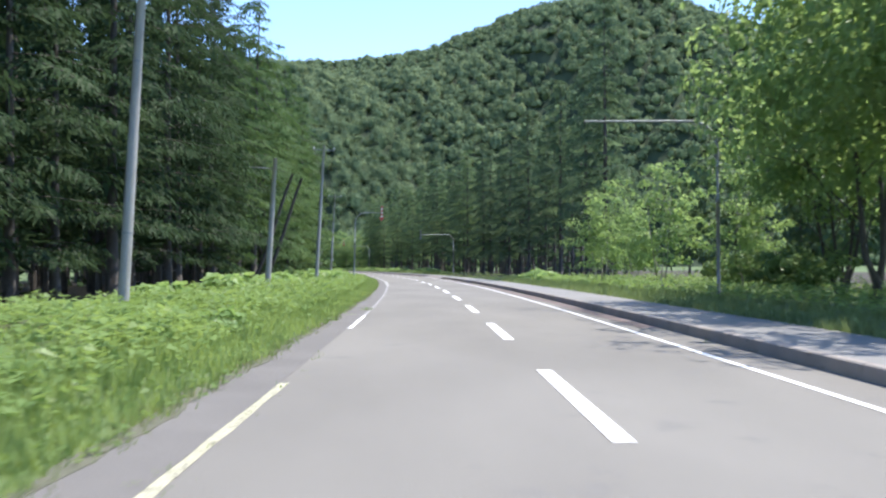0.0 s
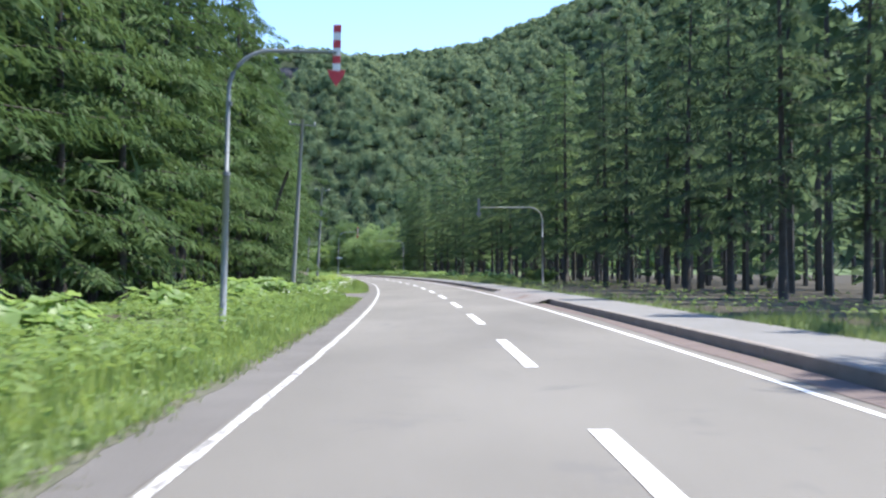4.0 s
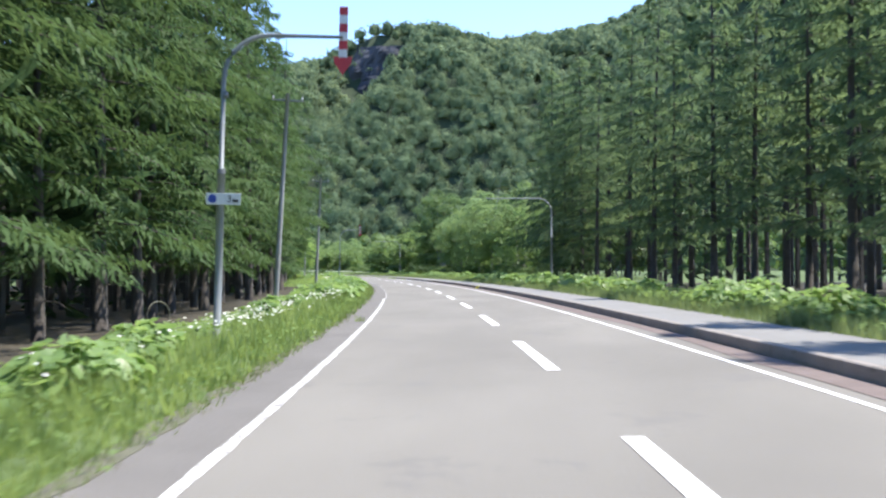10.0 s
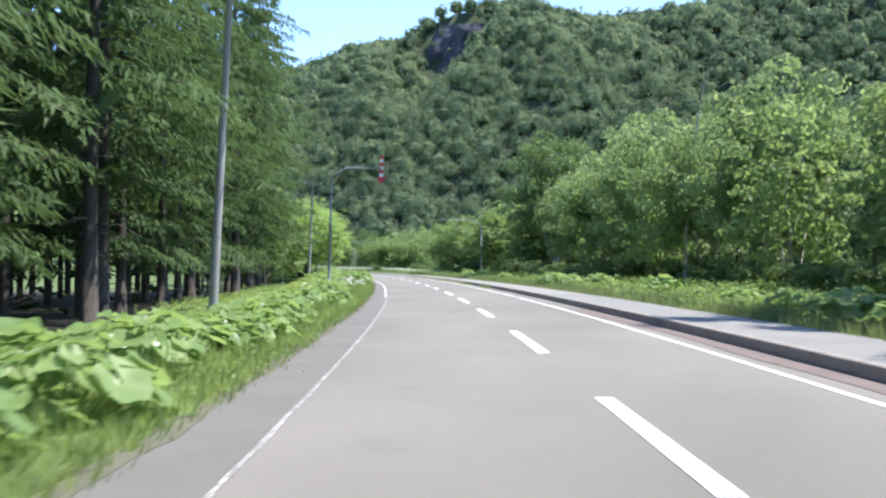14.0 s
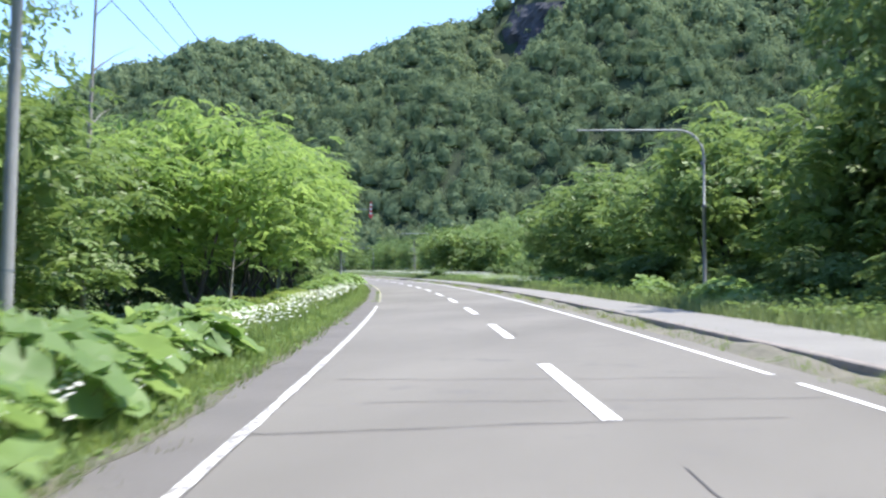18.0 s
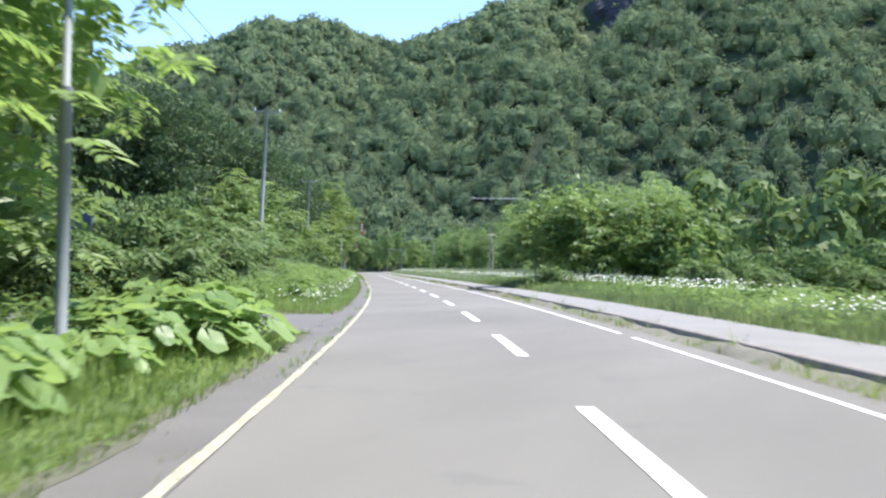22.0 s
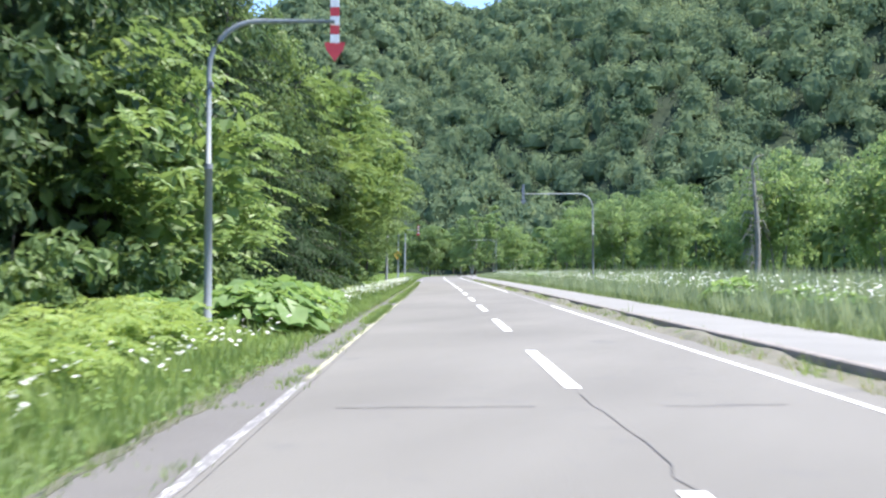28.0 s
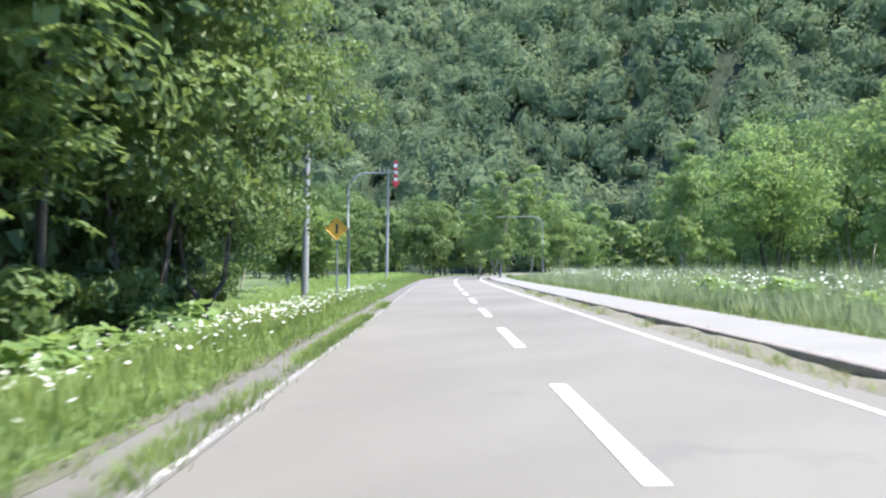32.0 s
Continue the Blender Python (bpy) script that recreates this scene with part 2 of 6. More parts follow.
LEAVES_GREY = leafy("willow_leaves", (0.13, 0.21, 0.075), (0.31, 0.42, 0.155), 0.64, 0.02, 0.4)
# Slightly blue: distance haze over the ridges is mixed into the leaf colour.
HAZED_LEAVES = leafy("hillside_leaves", (0.064, 0.11, 0.064), (0.232, 0.3, 0.155), 0.42, 0.0, 0.11, 0.75)
GRASS_DRY = leafy("dry_grass_blades", (0.16, 0.19, 0.065), (0.36, 0.35, 0.15), 0.4, 0.02, 0.6)
BUTTERBUR = leafy("butterbur_leaves", (0.115, 0.222, 0.06), (0.295, 0.435, 0.135), 0.5, 0.04)
WEED = leafy("weed_leaves", (0.11, 0.195, 0.05), (0.26, 0.375, 0.108), 0.45, 0.02, 0.5)
FERN = leafy("fern_leaves", (0.19, 0.29, 0.06), (0.37, 0.48, 0.14), 0.5, 0.02)
GRASS = leafy("grass_blades", (0.14, 0.22, 0.055), (0.31, 0.41, 0.12), 0.5, 0.02, 0.4)
GRASS_DULL = leafy("footway_grass_blades", (0.1, 0.15, 0.055), (0.23, 0.3, 0.11), 0.45, 0.02, 0.5)
GRASS_TALL = leafy("tall_grass_blades", (0.15, 0.205, 0.1), (0.32, 0.385, 0.21), 0.45, 0.02, 0.3)
PETALS = leafy("white_petals", (0.75, 0.76, 0.7), (0.88, 0.88, 0.84), 0.4, 0.03)
STALK = surface("green_stalk", (0.12, 0.18, 0.05), (0.2, 0.26, 0.08), scale=4, fine=30, rough=0.8, bump=0.0)

# ---- mesh helpers ----


class Shape:
    """Collects vertices and faces, each with a material slot, and makes one mesh of them."""

    def __init__(self):
        self.v, self.f, self.slot, self.n = [], [], [], 0

    def add(self, verts, faces, slot=0):
        verts, faces = np.asarray(verts, float).reshape(-1, 3), np.asarray(faces, int)
        self.v.append(verts)
        self.f.append(faces + self.n)
        self.slot.append(np.full(len(faces), slot))
        self.n += len(verts)
        return self

    def mesh(self, name, mats, smooth=False):
        me = bpy.data.meshes.new(name)
        v = np.concatenate(self.v)
        me.vertices.add(len(v))
        me.vertices.foreach_set("co", v.ravel())
        sizes = np.concatenate([np.full(len(f), f.shape[1]) for f in self.f])
        me.loops.add(int(sizes.sum()))
        me.loops.foreach_set("vertex_index", np.concatenate([f.ravel() for f in self.f]).astype(np.int32))
        me.polygons.add(len(sizes))
        me.polygons.foreach_set("loop_start", np.concatenate([[0], np.cumsum(sizes)[:-1]]).astype(np.int32))
        for m in mats if isinstance(mats, (list, tuple)) else [mats]:
            me.materials.append(m)
        me.polygons.foreach_set("material_index", np.concatenate(self.slot).astype(np.int32))
        me.polygons.foreach_set("use_smooth", np.full(len(sizes), smooth))
        me.update(calc_edges=True)
        return me


def part(name, shape, mats, parent=None, label="", smooth=False, at=None):
    """One mesh object, under a thing or a part."""
    ob = new(name, shape.mesh(name, mats, smooth) if isinstance(shape, Shape) else shape)
    if parent:
        ob.parent = parent
    if at is not None:
        ob.matrix_basis = at
    if label:
        ob["label"] = label
    return ob


def tube(points, radii, sides=8):
    """A tapering tube along points."""
    pts = np.asarray(points, float)
    n = len(pts)
    radii = np.broadcast_to(np.asarray(radii, float), n)
    d = np.gradient(pts, axis=0)
    d /= np.linalg.norm(d, axis=1)[:, None] + 1e-9
    ref = np.where(np.abs(d[:, 2:3]) > 0.9, [[1.0, 0, 0]], [[0, 0, 1.0]])
    a = np.cross(d, ref)
    a /= np.linalg.norm(a, axis=1)[:, None]
    b = np.cross(d, a)
    w = np.arange(sides) * 2 * np.pi / sides
    v = pts[:, None] + radii[:, None, None] * (a[:, None] * np.cos(w)[None, :, None] + b[:, None] * np.sin(w)[None, :, None])
    i, j = np.meshgrid(np.arange(n - 1), np.arange(sides), indexing="ij")
    k = (j + 1) % sides
    f = np.stack([i * sides + j, i * sides + k, (i + 1) * sides + k, (i + 1) * sides + j], -1).reshape(-1, 4)
    return v.reshape(-1, 3), f


def add_tube(shape, points, radii, sides=8, slot=0):
    v, f = tube(points, radii, sides)
    shape.add(v, f, slot)
    n = len(points)
    if np.max(radii) > 0.02:
        for ring, flip in ((0, True), (n - 1, False)):
            r = np.arange(sides) + ring * sides
            fan = np.stack([np.full(sides - 2, r[0]), r[1:-1], r[2:]], -1)
            shape.f.append((fan[:, ::-1] if not flip else fan) + shape.n - len(v))
            shape.slot.append(np.full(len(fan), slot))
    return shape


def box(size, at=(0, 0, 0), bevel=0.0):
    """A box of a size, centred at a place, with its edges cut back."""
    bm = bmesh.new()
    bmesh.ops.create_cube(bm, size=1)
    bmesh.ops.scale(bm, vec=size, verts=bm.verts)
    if bevel:
        bmesh.ops.bevel(bm, geom=bm.edges[:], offset=bevel, segments=1, affect="EDGES")
    bmesh.ops.triangulate(bm, faces=[f for f in bm.faces if len(f.verts) > 4])
    v = np.array([tuple(q.co) for q in bm.verts]) + at
    quads = [[q.index for q in f.verts] for f in bm.faces if len(f.verts) == 4]
    tris = [[q.index for q in f.verts] for f in bm.faces if len(f.verts) == 3]
    bm.free()
    s = Shape().add(v, quads)
    if tris:
        s.f.append(np.asarray(tris, int))
        s.slot.append(np.zeros(len(tris)))
    return s


def leaves(centres, axes, normals, lengths, widths, fold=0.12, simple=False):
    """Leaf blades along their axes: a folded diamond each, or a plain pointed one for needles and far crowns."""
    c, a, n = (np.asarray(q, float) for q in (centres, axes, normals))
    a /= np.linalg.norm(a, axis=1)[:, None] + 1e-9
    b = np.cross(n, a)
    b /= np.linalg.norm(b, axis=1)[:, None] + 1e-9
    n = np.cross(a, b)
    L, W = np.asarray(lengths)[:, None], np.asarray(widths)[:, None]
    if simple:
        v = np.stack([c - a * L / 2 - b * W * 0.55, c - a * L / 2 + b * W * 0.55, c + a * L / 2 - n * L * 0.08], 1)
        return v.reshape(-1, 3), np.arange(len(c) * 3).reshape(-1, 3)
    v = np.stack([c - a * L / 2, c + b * W / 2 + n * W * fold + a * L * 0.08, c + a * L / 2 - n * L * 0.08, c - b * W / 2 + n * W * fold + a * L * 0.08], 1)
    return v.reshape(-1, 3), np.arange(len(c) * 4).reshape(-1, 4)


def strip(s0, s1, left, right, z=0.0, step=2.0, thick=0.0, ragged=0.0, seed=1):
    """A strip along the road between two offsets (numbers or functions of s), with a thickness under it."""
    s = np.arange(s0, s1 + step / 2, step)
    rng = np.random.default_rng(seed)
    lo = (left(s) if callable(left) else np.full(len(s), left)) + rng.normal(0, 1, len(s)) * ragged
    hi = right(s) if callable(right) else np.full(len(s), right)
    xl, yl = plan(s, lo)
    xr, yr = plan(s, hi)
    zz = np.full(len(s), z)
    v = np.concatenate([np.stack([xl, yl, zz], -1), np.stack([xr, yr, zz], -1)])
    n = len(s)
    i = np.arange(n - 1)
    sh = Shape().add(v, np.stack([i, n + i, n + i + 1, i + 1], -1))
    if thick:
        w = v.copy()
        w[:, 2] -= thick
        both = np.concatenate([v, w])
        m = 2 * n
        sides = [np.stack([i, i + 1, m + i + 1, m + i], -1), np.stack([n + i + 1, n + i, m + n + i, m + n + i + 1], -1),
                 np.array([[0, m, m + n, n], [n - 1, 2 * n - 1, m + 2 * n - 1, m + n - 1]])]
        sh.add(both, np.concatenate(sides))
    return sh

# ---- ground, road and hillside ----


def wave(x, seed, scale):
    """A smooth wandering number along x."""
    r = np.random.default_rng(seed)
    p = r.uniform(0, 6.28, 4)
    return (np.sin(x / scale + p[0]) + 0.6 * np.sin(x / scale * 2.3 + p[1]) + 0.4 * np.sin(x / scale * 5.1 + p[2])) / 2


def level(s, off):
    """The lie of the land beside the road."""
    s, off = np.broadcast_arrays(np.asarray(s, float), np.asarray(off, float))
    d = np.where(off < 0, -off - 3.35, off - 5.0)
    left = np.interp(d, [0, 1.5, 4, 6, 12], [-0.03, 0.03, 0.06, -0.1, -0.25])
    left = left - np.interp(s, [104, 125, 345, 368, 440, 456, 550, 580], [0, 1, 1, 0, 0, 0.8, 1, 0]) * np.interp(d, [0.8, 3.0, 6.0], [0, 0.38, 0.5])
    bank = np.interp(s, [382, 398, 428, 446], [0, 1, 1, 0]) * np.interp(d, [1.5, 5, 10, 25, 80], [0, 0.9, 2.0, 3.5, 0.2])
    right = np.interp(d, [0, 1, 4, 20], [0.13, 0.16, 0.1, -0.1])
    rough = 0.05 * wave(s + 3 * off, 4, 3.0) * np.clip(d / 2, 0, 1)
    z = np.where(off < 0, left + bank, right) + rough
    for s0, s1, far in ((96.0, 104.8, -8.5), (370.5, 378.4, -19.0)):
        k = np.clip((s - s0 + 3) / 2.5, 0, 1) * np.clip((s1 + 3 - s) / 2.5, 0, 1) * (off < -3.3) * np.clip((off - far) / 1.5 + 1, 0, 1)
        z = z * (1 - k) - 0.05 * k
    return np.where((off > -3.35) & (off < 5.0), -0.05, z)


_s = np.concatenate([np.arange(-290, -40, 25), np.arange(-40, 640, 3), np.arange(640, 900, 20)])
_o = np.concatenate([[-760, -500, -300, -160, -90, -60, -45, -34, -26, -20, -16], np.arange(-13, -3.5, 1.0), [-3.4, -3.2, 3.1, 4.6, 4.97], np.arange(5.5, 13, 1.0),
                     [15, 19, 24, 30, 40, 55, 80, 130, 220, 400, 700]])
_S, _O = np.meshgrid(_s, _o, indexing="ij")
_X, _Y = plan(_S, _O)
_Z = level(_S, _O)
_n, _m2 = _S.shape
_i, _j = np.meshgrid(np.arange(_n - 1), np.arange(_m2 - 1), indexing="ij")
_f = np.stack([_i * _m2 + _j, _i * _m2 + _j + 1, (_i + 1) * _m2 + _j + 1, (_i + 1) * _m2 + _j], -1).reshape(-1, 4)
_so, _oo = _S[:-1, :-1].ravel(), _O[:-1, :-1].ravel()
# Litter also colours in shadowed ground beside the footway and under broadleaf trees.
_wood = ((_oo < -9.2) & (_oo > -60) & (_so < 300)) | ((_oo > np.interp(_so, [60, 72, 128, 140], [9.5, 5.2, 5.2, 9.5])) & (_oo < 60) & (_so > 40) & (_so < 246)) | ((_oo < -8) & (_oo > -40) & (_so > 470) & (_so < 545))
_g = Shape().add(np.stack([_X, _Y, _Z], -1).reshape(-1, 3), _f)
_g.slot = [_wood.astype(int)]
ground = part("ground", _g, [TURF, LITTER], smooth=True)
tagged(ground, "grassy valley floor with needle litter and coloured-in shade under the trees", "ground", kind="structure")


def road_edge(s):
    return -3.33 + 0.05 * wave(s, 7, 4.0)


road = part("road", strip(-60, 780, road_edge, 3.1, 0.0, 1.0, 0.12), ASPHALT)
tagged(road, "sun-bleached grey two-lane asphalt road curving gently", "road", kind="structure")

for s0, s1 in ((-40, 95.2), (104.8, 370.2), (378.4, 640)):
    fringe = part("road_fringe", strip(s0, s1, lambda q: -3.5 + 0.05 * wave(q, 51, 1.3), lambda q: -3.33 + 0.08 * wave(q, 53, 0.9), 0.012, 0.4, 0.05, 0.03), FRINGE)
    tagged(fringe, "ragged fringe of dirt and dry grass along the asphalt", "road edge", kind="structure")

# edge lines: fresh, worn and yellowed lengths
for s0, s1, mat in ((-30, -1, PAINT_YELLOWED), (8.5, 13.5, PAINT), (13.5, 50, PAINT_WORN), (50, 158, PAINT_CHIPPED), (158, 196, PAINT_CHIPPED), (196, 262, PAINT_WORN), (262, 322, PAINT_CHIPPED), (326, 346, PAINT_YELLOWED),
                    (346, 366, PAINT_YELLOWED), (366, 386, PAINT_YELLOWED), (386, 440, PAINT_YELLOWED), (440, 456, PAINT_WORN), (456, 512, PAINT_YELLOWED), (512, 700, PAINT_WORN)):
    o, hw = -2.715 if s0 == 50 else -2.67 if s0 == 196 else -2.75, 0.021 if 190 < s0 < 250 else 0.036 if s0 > 450 else 0.046 if s0 < 49 or s0 > 320 else 0.05
    part("edge_line", strip(s0, s1 - 0.3, lambda q: o - hw + 0.01 * wave(q, 3, 0.5), lambda q: o + hw + 0.01 * wave(q, 9, 0.4), 0.005, 0.3 if mat is not PAINT else 1.0), mat, road,
         "worn white painted edge line")
for s0, s1 in ((-30, 262), (262.6, 298), (298.5, 370), (370.6, 480), (480.5, 500), (501, 700)):
    part("edge_line", strip(s0, s1, 2.295, 2.385, 0.005, 1.0), PAINT if s0 != 480.5 else PAINT_WORN, road, "white painted edge line")

# centre dashes, five metres long and five apart; some were repainted a little off the beat
SHIFT_FAR = {22: -0.12, 23: -0.34, 24: -0.26, 29: -0.42, 31: -0.34, 32: -0.38, 34: -0.21}
SHIFT_NEAR = {23: 0.45, 24: -0.32, 25: 0.25, 28: 0.73, 29: -0.5, 37: 0.37, 39: 0.31, 42: 0.5}
for k in range(-3, 66):
    s1, s0 = 10 * k + SHIFT_FAR.get(k, 0), 10 * k - 5 + SHIFT_NEAR.get(k, 0)
    part("centre_dash", strip(s0, s1, -0.085, 0.085, 0.006, (s1 - s0) / 4), PAINT, road)


def crack(s0, o0, s1, o1, width=0.035, seed=1, wander=0.12):
    """A dark filled crack wandering between two places."""
    rng = np.random.default_rng(seed)
    n = max(4, int(math.hypot(s1 - s0, o1 - o0) / 0.35))
    u = np.linspace(0, 1, n)
    walk_off = np.cumsum(rng.normal(0, 1, n))
    walk_off = (walk_off - np.linspace(walk_off[0], walk_off[-1], n)) / math.sqrt(n) * wander
    across = abs(o1 - o0) > abs(s1 - s0)
    s = s0 + (s1 - s0) * u + (walk_off if across else 0)
    o = o0 + (o1 - o0) * u + (0 if across else walk_off)
    w = 0.36 * width * (0.6 + 0.8 * rng.random(n)) / 2
    xa, ya = plan(s - (w if across else 0), o - (0 if across else w))
    xb, yb = plan(s + (w if across else 0), o + (0 if across else w))
    z = np.full(n, 0.0045)
    i = np.arange(n - 1)
    sh = Shape().add(np.concatenate([np.stack([xa, ya, z], -1), np.stack([xb, yb, z], -1)]), np.stack([i, n + i, n + i + 1, i + 1], -1))
    return part("crack", sh, CRACK, road)


def cracks(first, *runs):
    """Several cracks, each from (s, off) to (s, off) with its width."""
    for n, (s0, o0, s1, o1, w) in enumerate(runs):
        crack(s0, o0, s1, o1, w, seed=first + n, wander=0.13)


cracks(1, (31.8, -2.7, 31.9, 0.6, 0.03), (66, -2.0, 66.1, 1.5, 0.025), (112.3, -2.9, 112.4, 1.9, 0.035), (143.8, 0.05, 139.5, 0.12, 0.035), (146, -1.9, 146.1, 2.0, 0.02),
       (176.5, -3.0, 176.4, 2.6, 0.05), (209.4, -2.7, 209.4, 1.0, 0.06), (230.5, -2.0, 230.6, 0.8, 0.02), (268.9, -3.2, 269.0, -0.3, 0.06), (272, 0.1, 277, 0.0, 0.03))
cracks(11, (274.5, -2.3, 274.6, 1.6, 0.025), (280.0, -2.4, 280.2, 0.3, 0.055), (280.1, 0.3, 280.4, 2.3, 0.04), (284.5, -2.4, 284.6, 1.0, 0.03), (294.4, -2.7, 295, 0.1, 0.06),
       (295, 0.0, 295.1, 1.4, 0.04), (296.2, -2.0, 296.4, 2.2, 0.045), (298.3, -2.4, 298.2, 1.8, 0.05), (286, -0.02, 293, 0.1, 0.04), (305, 0.1, 311, 0.05, 0.03))
cracks(21, (311.0, 0.05, 310.6, 2.3, 0.05), (326.4, -1.5, 326.3, -0.6, 0.06), (326.4, -3.1, 326.5, -2.0, 0.05), (326.3, 1.0, 326.2, 2.6, 0.04), (345, 0.0, 350, 0.1, 0.04),
       (375, 0.05, 380, 0.0, 0.03), (385, 0.1, 389, 0.05, 0.025), (399, 0.05, 404, 0.1, 0.025), (410.0, 1.3, 410.1, 2.6, 0.05), (410.1, 0.9, 410.1, 1.4, 0.03))
cracks(31, (440, 0.06, 449.5, 0.0, 0.024), (453.5, -2.2, 453.6, -0.5, 0.05), (453.6, 0.6, 453.7, 1.7, 0.06), (450, 0.05, 454.5, 0.0, 0.03), (481, 0.0, 485, 0.05, 0.022),
       (496, 0.05, 500, 0.0, 0.025), (503.6, -2.0, 503.7, -0.5, 0.04), (504, 0.9, 504.1, 2.4, 0.04), (506, 0.0, 512, 0.06, 0.026), (516, 0.05, 520, 0.0, 0.026))
# the seam beside the edge line
for n, (s0, s1) in enumerate(((262, 300), (330, 352), (356, 420), (424, 520))):
    crack(s0, -2.685, s1, -2.685, 0.016, seed=60 + n, wander=0.03)

shoulder = part("shoulder", strip(-40, 640, lambda q: -3.42 + 0.1 * wave(q, 17, 3.0), lambda q: np.interp(q, [194, 198, 260, 263], [-2.8, -2.7, -2.7, -2.8]), 0.004, 1.0), ASPHALT_OLD)
tagged(shoulder, "darker old asphalt shoulder strip with ragged grassy edge", "road shoulder", kind="structure")
def drive_far(q):
    """How far the first turn-off reaches from the road."""
    return -3.7 - 0.4 * (q - 96.0)


for s0, s1, o0, far in ((96.0, 104.8, -3.3, drive_far), (370.5, 378.0, -3.36, lambda q: -18.0 + 0 * q)):
    ent = part("driveway", strip(s0, s1, lambda q: far(q) + 0.35 * wave(q, 5, 0.6), lambda q: o0 + 0.12 * wave(q, 6, 0.5), 0.012, 0.3, 0.05, 0.08), ASPHALT_OLD)
    tagged(ent, "short dark asphalt turn-off beside the verge", "driveway", kind="structure")
apron = part("apron", strip(377.6, 379.8, -16.0, lambda q: -3.9 - 0.9 * (q - 377.6) + 0.2 * wave(q, 59, 0.5), -0.025, 0.3, 0.02, 0.3), DRY_GRASS)
tagged(apron, "strip of cut dry grass beside the turn-off", "ground", kind="structure")
for s0, s1 in ((8, 88), (108, 250)):
    silt = part("gutter_silt", strip(s0, s1, lambda q: 2.62 + 0.14 * wave(q, 21, 5.0), 3.06, 0.006, 1.0), DIRT)
    tagged(silt, "reddish silt lying in the gutter", "silt", kind="structure")

for s0, s1, mat, words in ((-60, 262, WALKWAY, "grey asphalt footway behind the kerb"), (262, 760, PALE_WALK, "pale worn footway behind the kerb")):
    fw = part("pavement", strip(s0, s1, 3.27, lambda q: 5.0 + 0.07 * wave(q, 31, 4.0), 0.15, 2.0, 0.2), mat)
    tagged(fw, words, "pavement", kind="structure")
_s = np.arange(88.4, 105, 0.5)
_o = np.linspace(2.5, 3.75, 8)
_S, _O = np.meshgrid(_s, _o, indexing="ij")
_Z = np.interp(_O, [2.5, 2.8, 3.2, 3.75], [0.006, 0.03, 0.158, 0.158]) + 0.02 * wave(_S + 2 * _O, 61, 0.6) * (_O > 2.55) * (_O < 3.1)
_X, _Y = plan(_S + 0.2 * wave(9 * _O, 63, 1.0), _O)
_i, _j = np.meshgrid(np.arange(len(_s) - 1), np.arange(7), indexing="ij")
_f = np.stack([_i * 8 + _j, _i * 8 + _j + 1, (_i + 1) * 8 + _j + 1, (_i + 1) * 8 + _j], -1).reshape(-1, 4)
ramp = part("dirt_ramp", Shape().add(np.stack([_X, _Y, _Z], -1).reshape(-1, 3), _f), SAND, smooth=True)
tagged(ramp, "dirt ramp where the kerb is left out", "ramp", kind="structure")

# washed soil heaped against the kerb along the later stretch
for s0, s1 in ((296, 403), (412, 600)):
    _s = np.arange(s0, s1, 0.6)
    _o = np.array([2.78, 2.86, 2.95, 3.05, 3.12])
    _S, _O = np.meshgrid(_s, _o, indexing="ij")
    heap = 0.1 + 0.06 * wave(_S, 65, 1.7) + 0.012 * wave(_S + 7 * _O, 67, 0.5)
    _Z = np.interp(_O, _o, [-0.004, 0.25, 0.65, 0.95, 1.0]) * np.clip(heap, 0.03, 0.155)
    _X, _Y = plan(_S, _O + 0.06 * wave(_S, 69, 0.9) * (_O < 2.82))
    _i, _j = np.meshgrid(np.arange(len(_s) - 1), np.arange(4), indexing="ij")
    _f = np.stack([_i * 5 + _j, _i * 5 + _j + 1, (_i + 1) * 5 + _j + 1, (_i + 1) * 5 + _j], -1).reshape(-1, 4)
    soil = part("gutter_soil", Shape().add(np.stack([_X, _Y, _Z], -1).reshape(-1, 3), _f), GUTTER_SOIL, smooth=True)
    tagged(soil, "pale washed soil heaped against the kerb", "soil", kind="structure")

# kerb blocks of 2.4 m, with a sloping face
kerb = tagged(new("kerb"), "weathered concrete kerb along the footway", "kerb", kind="structure")
_kb = Shape().add([(x, y, z) for y in (-1.19, 1.19) for x, z in ((0.0, -0.1), (0.03, 0.155), (0.05, 0.17), (0.17, 0.17), (0.18, 0.155), (0.18, -0.1))],
                  [[i, i + 1, i + 7, i + 6] for i in range(5)])
for q in ((0, 1, 2, 3), (0, 3, 4, 5), (9, 8, 7, 6), (11, 10, 9, 6)):
    _kb.f.append(np.array([q]))
    _kb.slot.append(np.zeros(1))
_kb = _kb.mesh("kerb_block", KERBSTONE)
for k in range(-15, 285):
    s = 2.4 * k
    if 88 < s < 104 or 407.5 < s < 411.5:
        continue
    part("kerb_block", _kb, None, kerb, at=place(s, 3.07, 0.0))

# hillside: a long wooded ridge across the valley's end
RIDGE_X = [-1500, -900, -700, -600, -530, -450, -385, -350, -328, -309, -270, -240, -214, -200, -184, -140, -71, 0, 60, 105, 200, 290, 330, 370, 500, 700, 900, 1500]
RIDGE_Z = [70, 90, 105, 115, 130, 157, 167, 157, 147, 152, 162, 167, 178, 188, 197, 193, 181, 188, 210, 243, 262, 232, 205, 190, 170, 140, 120, 90]


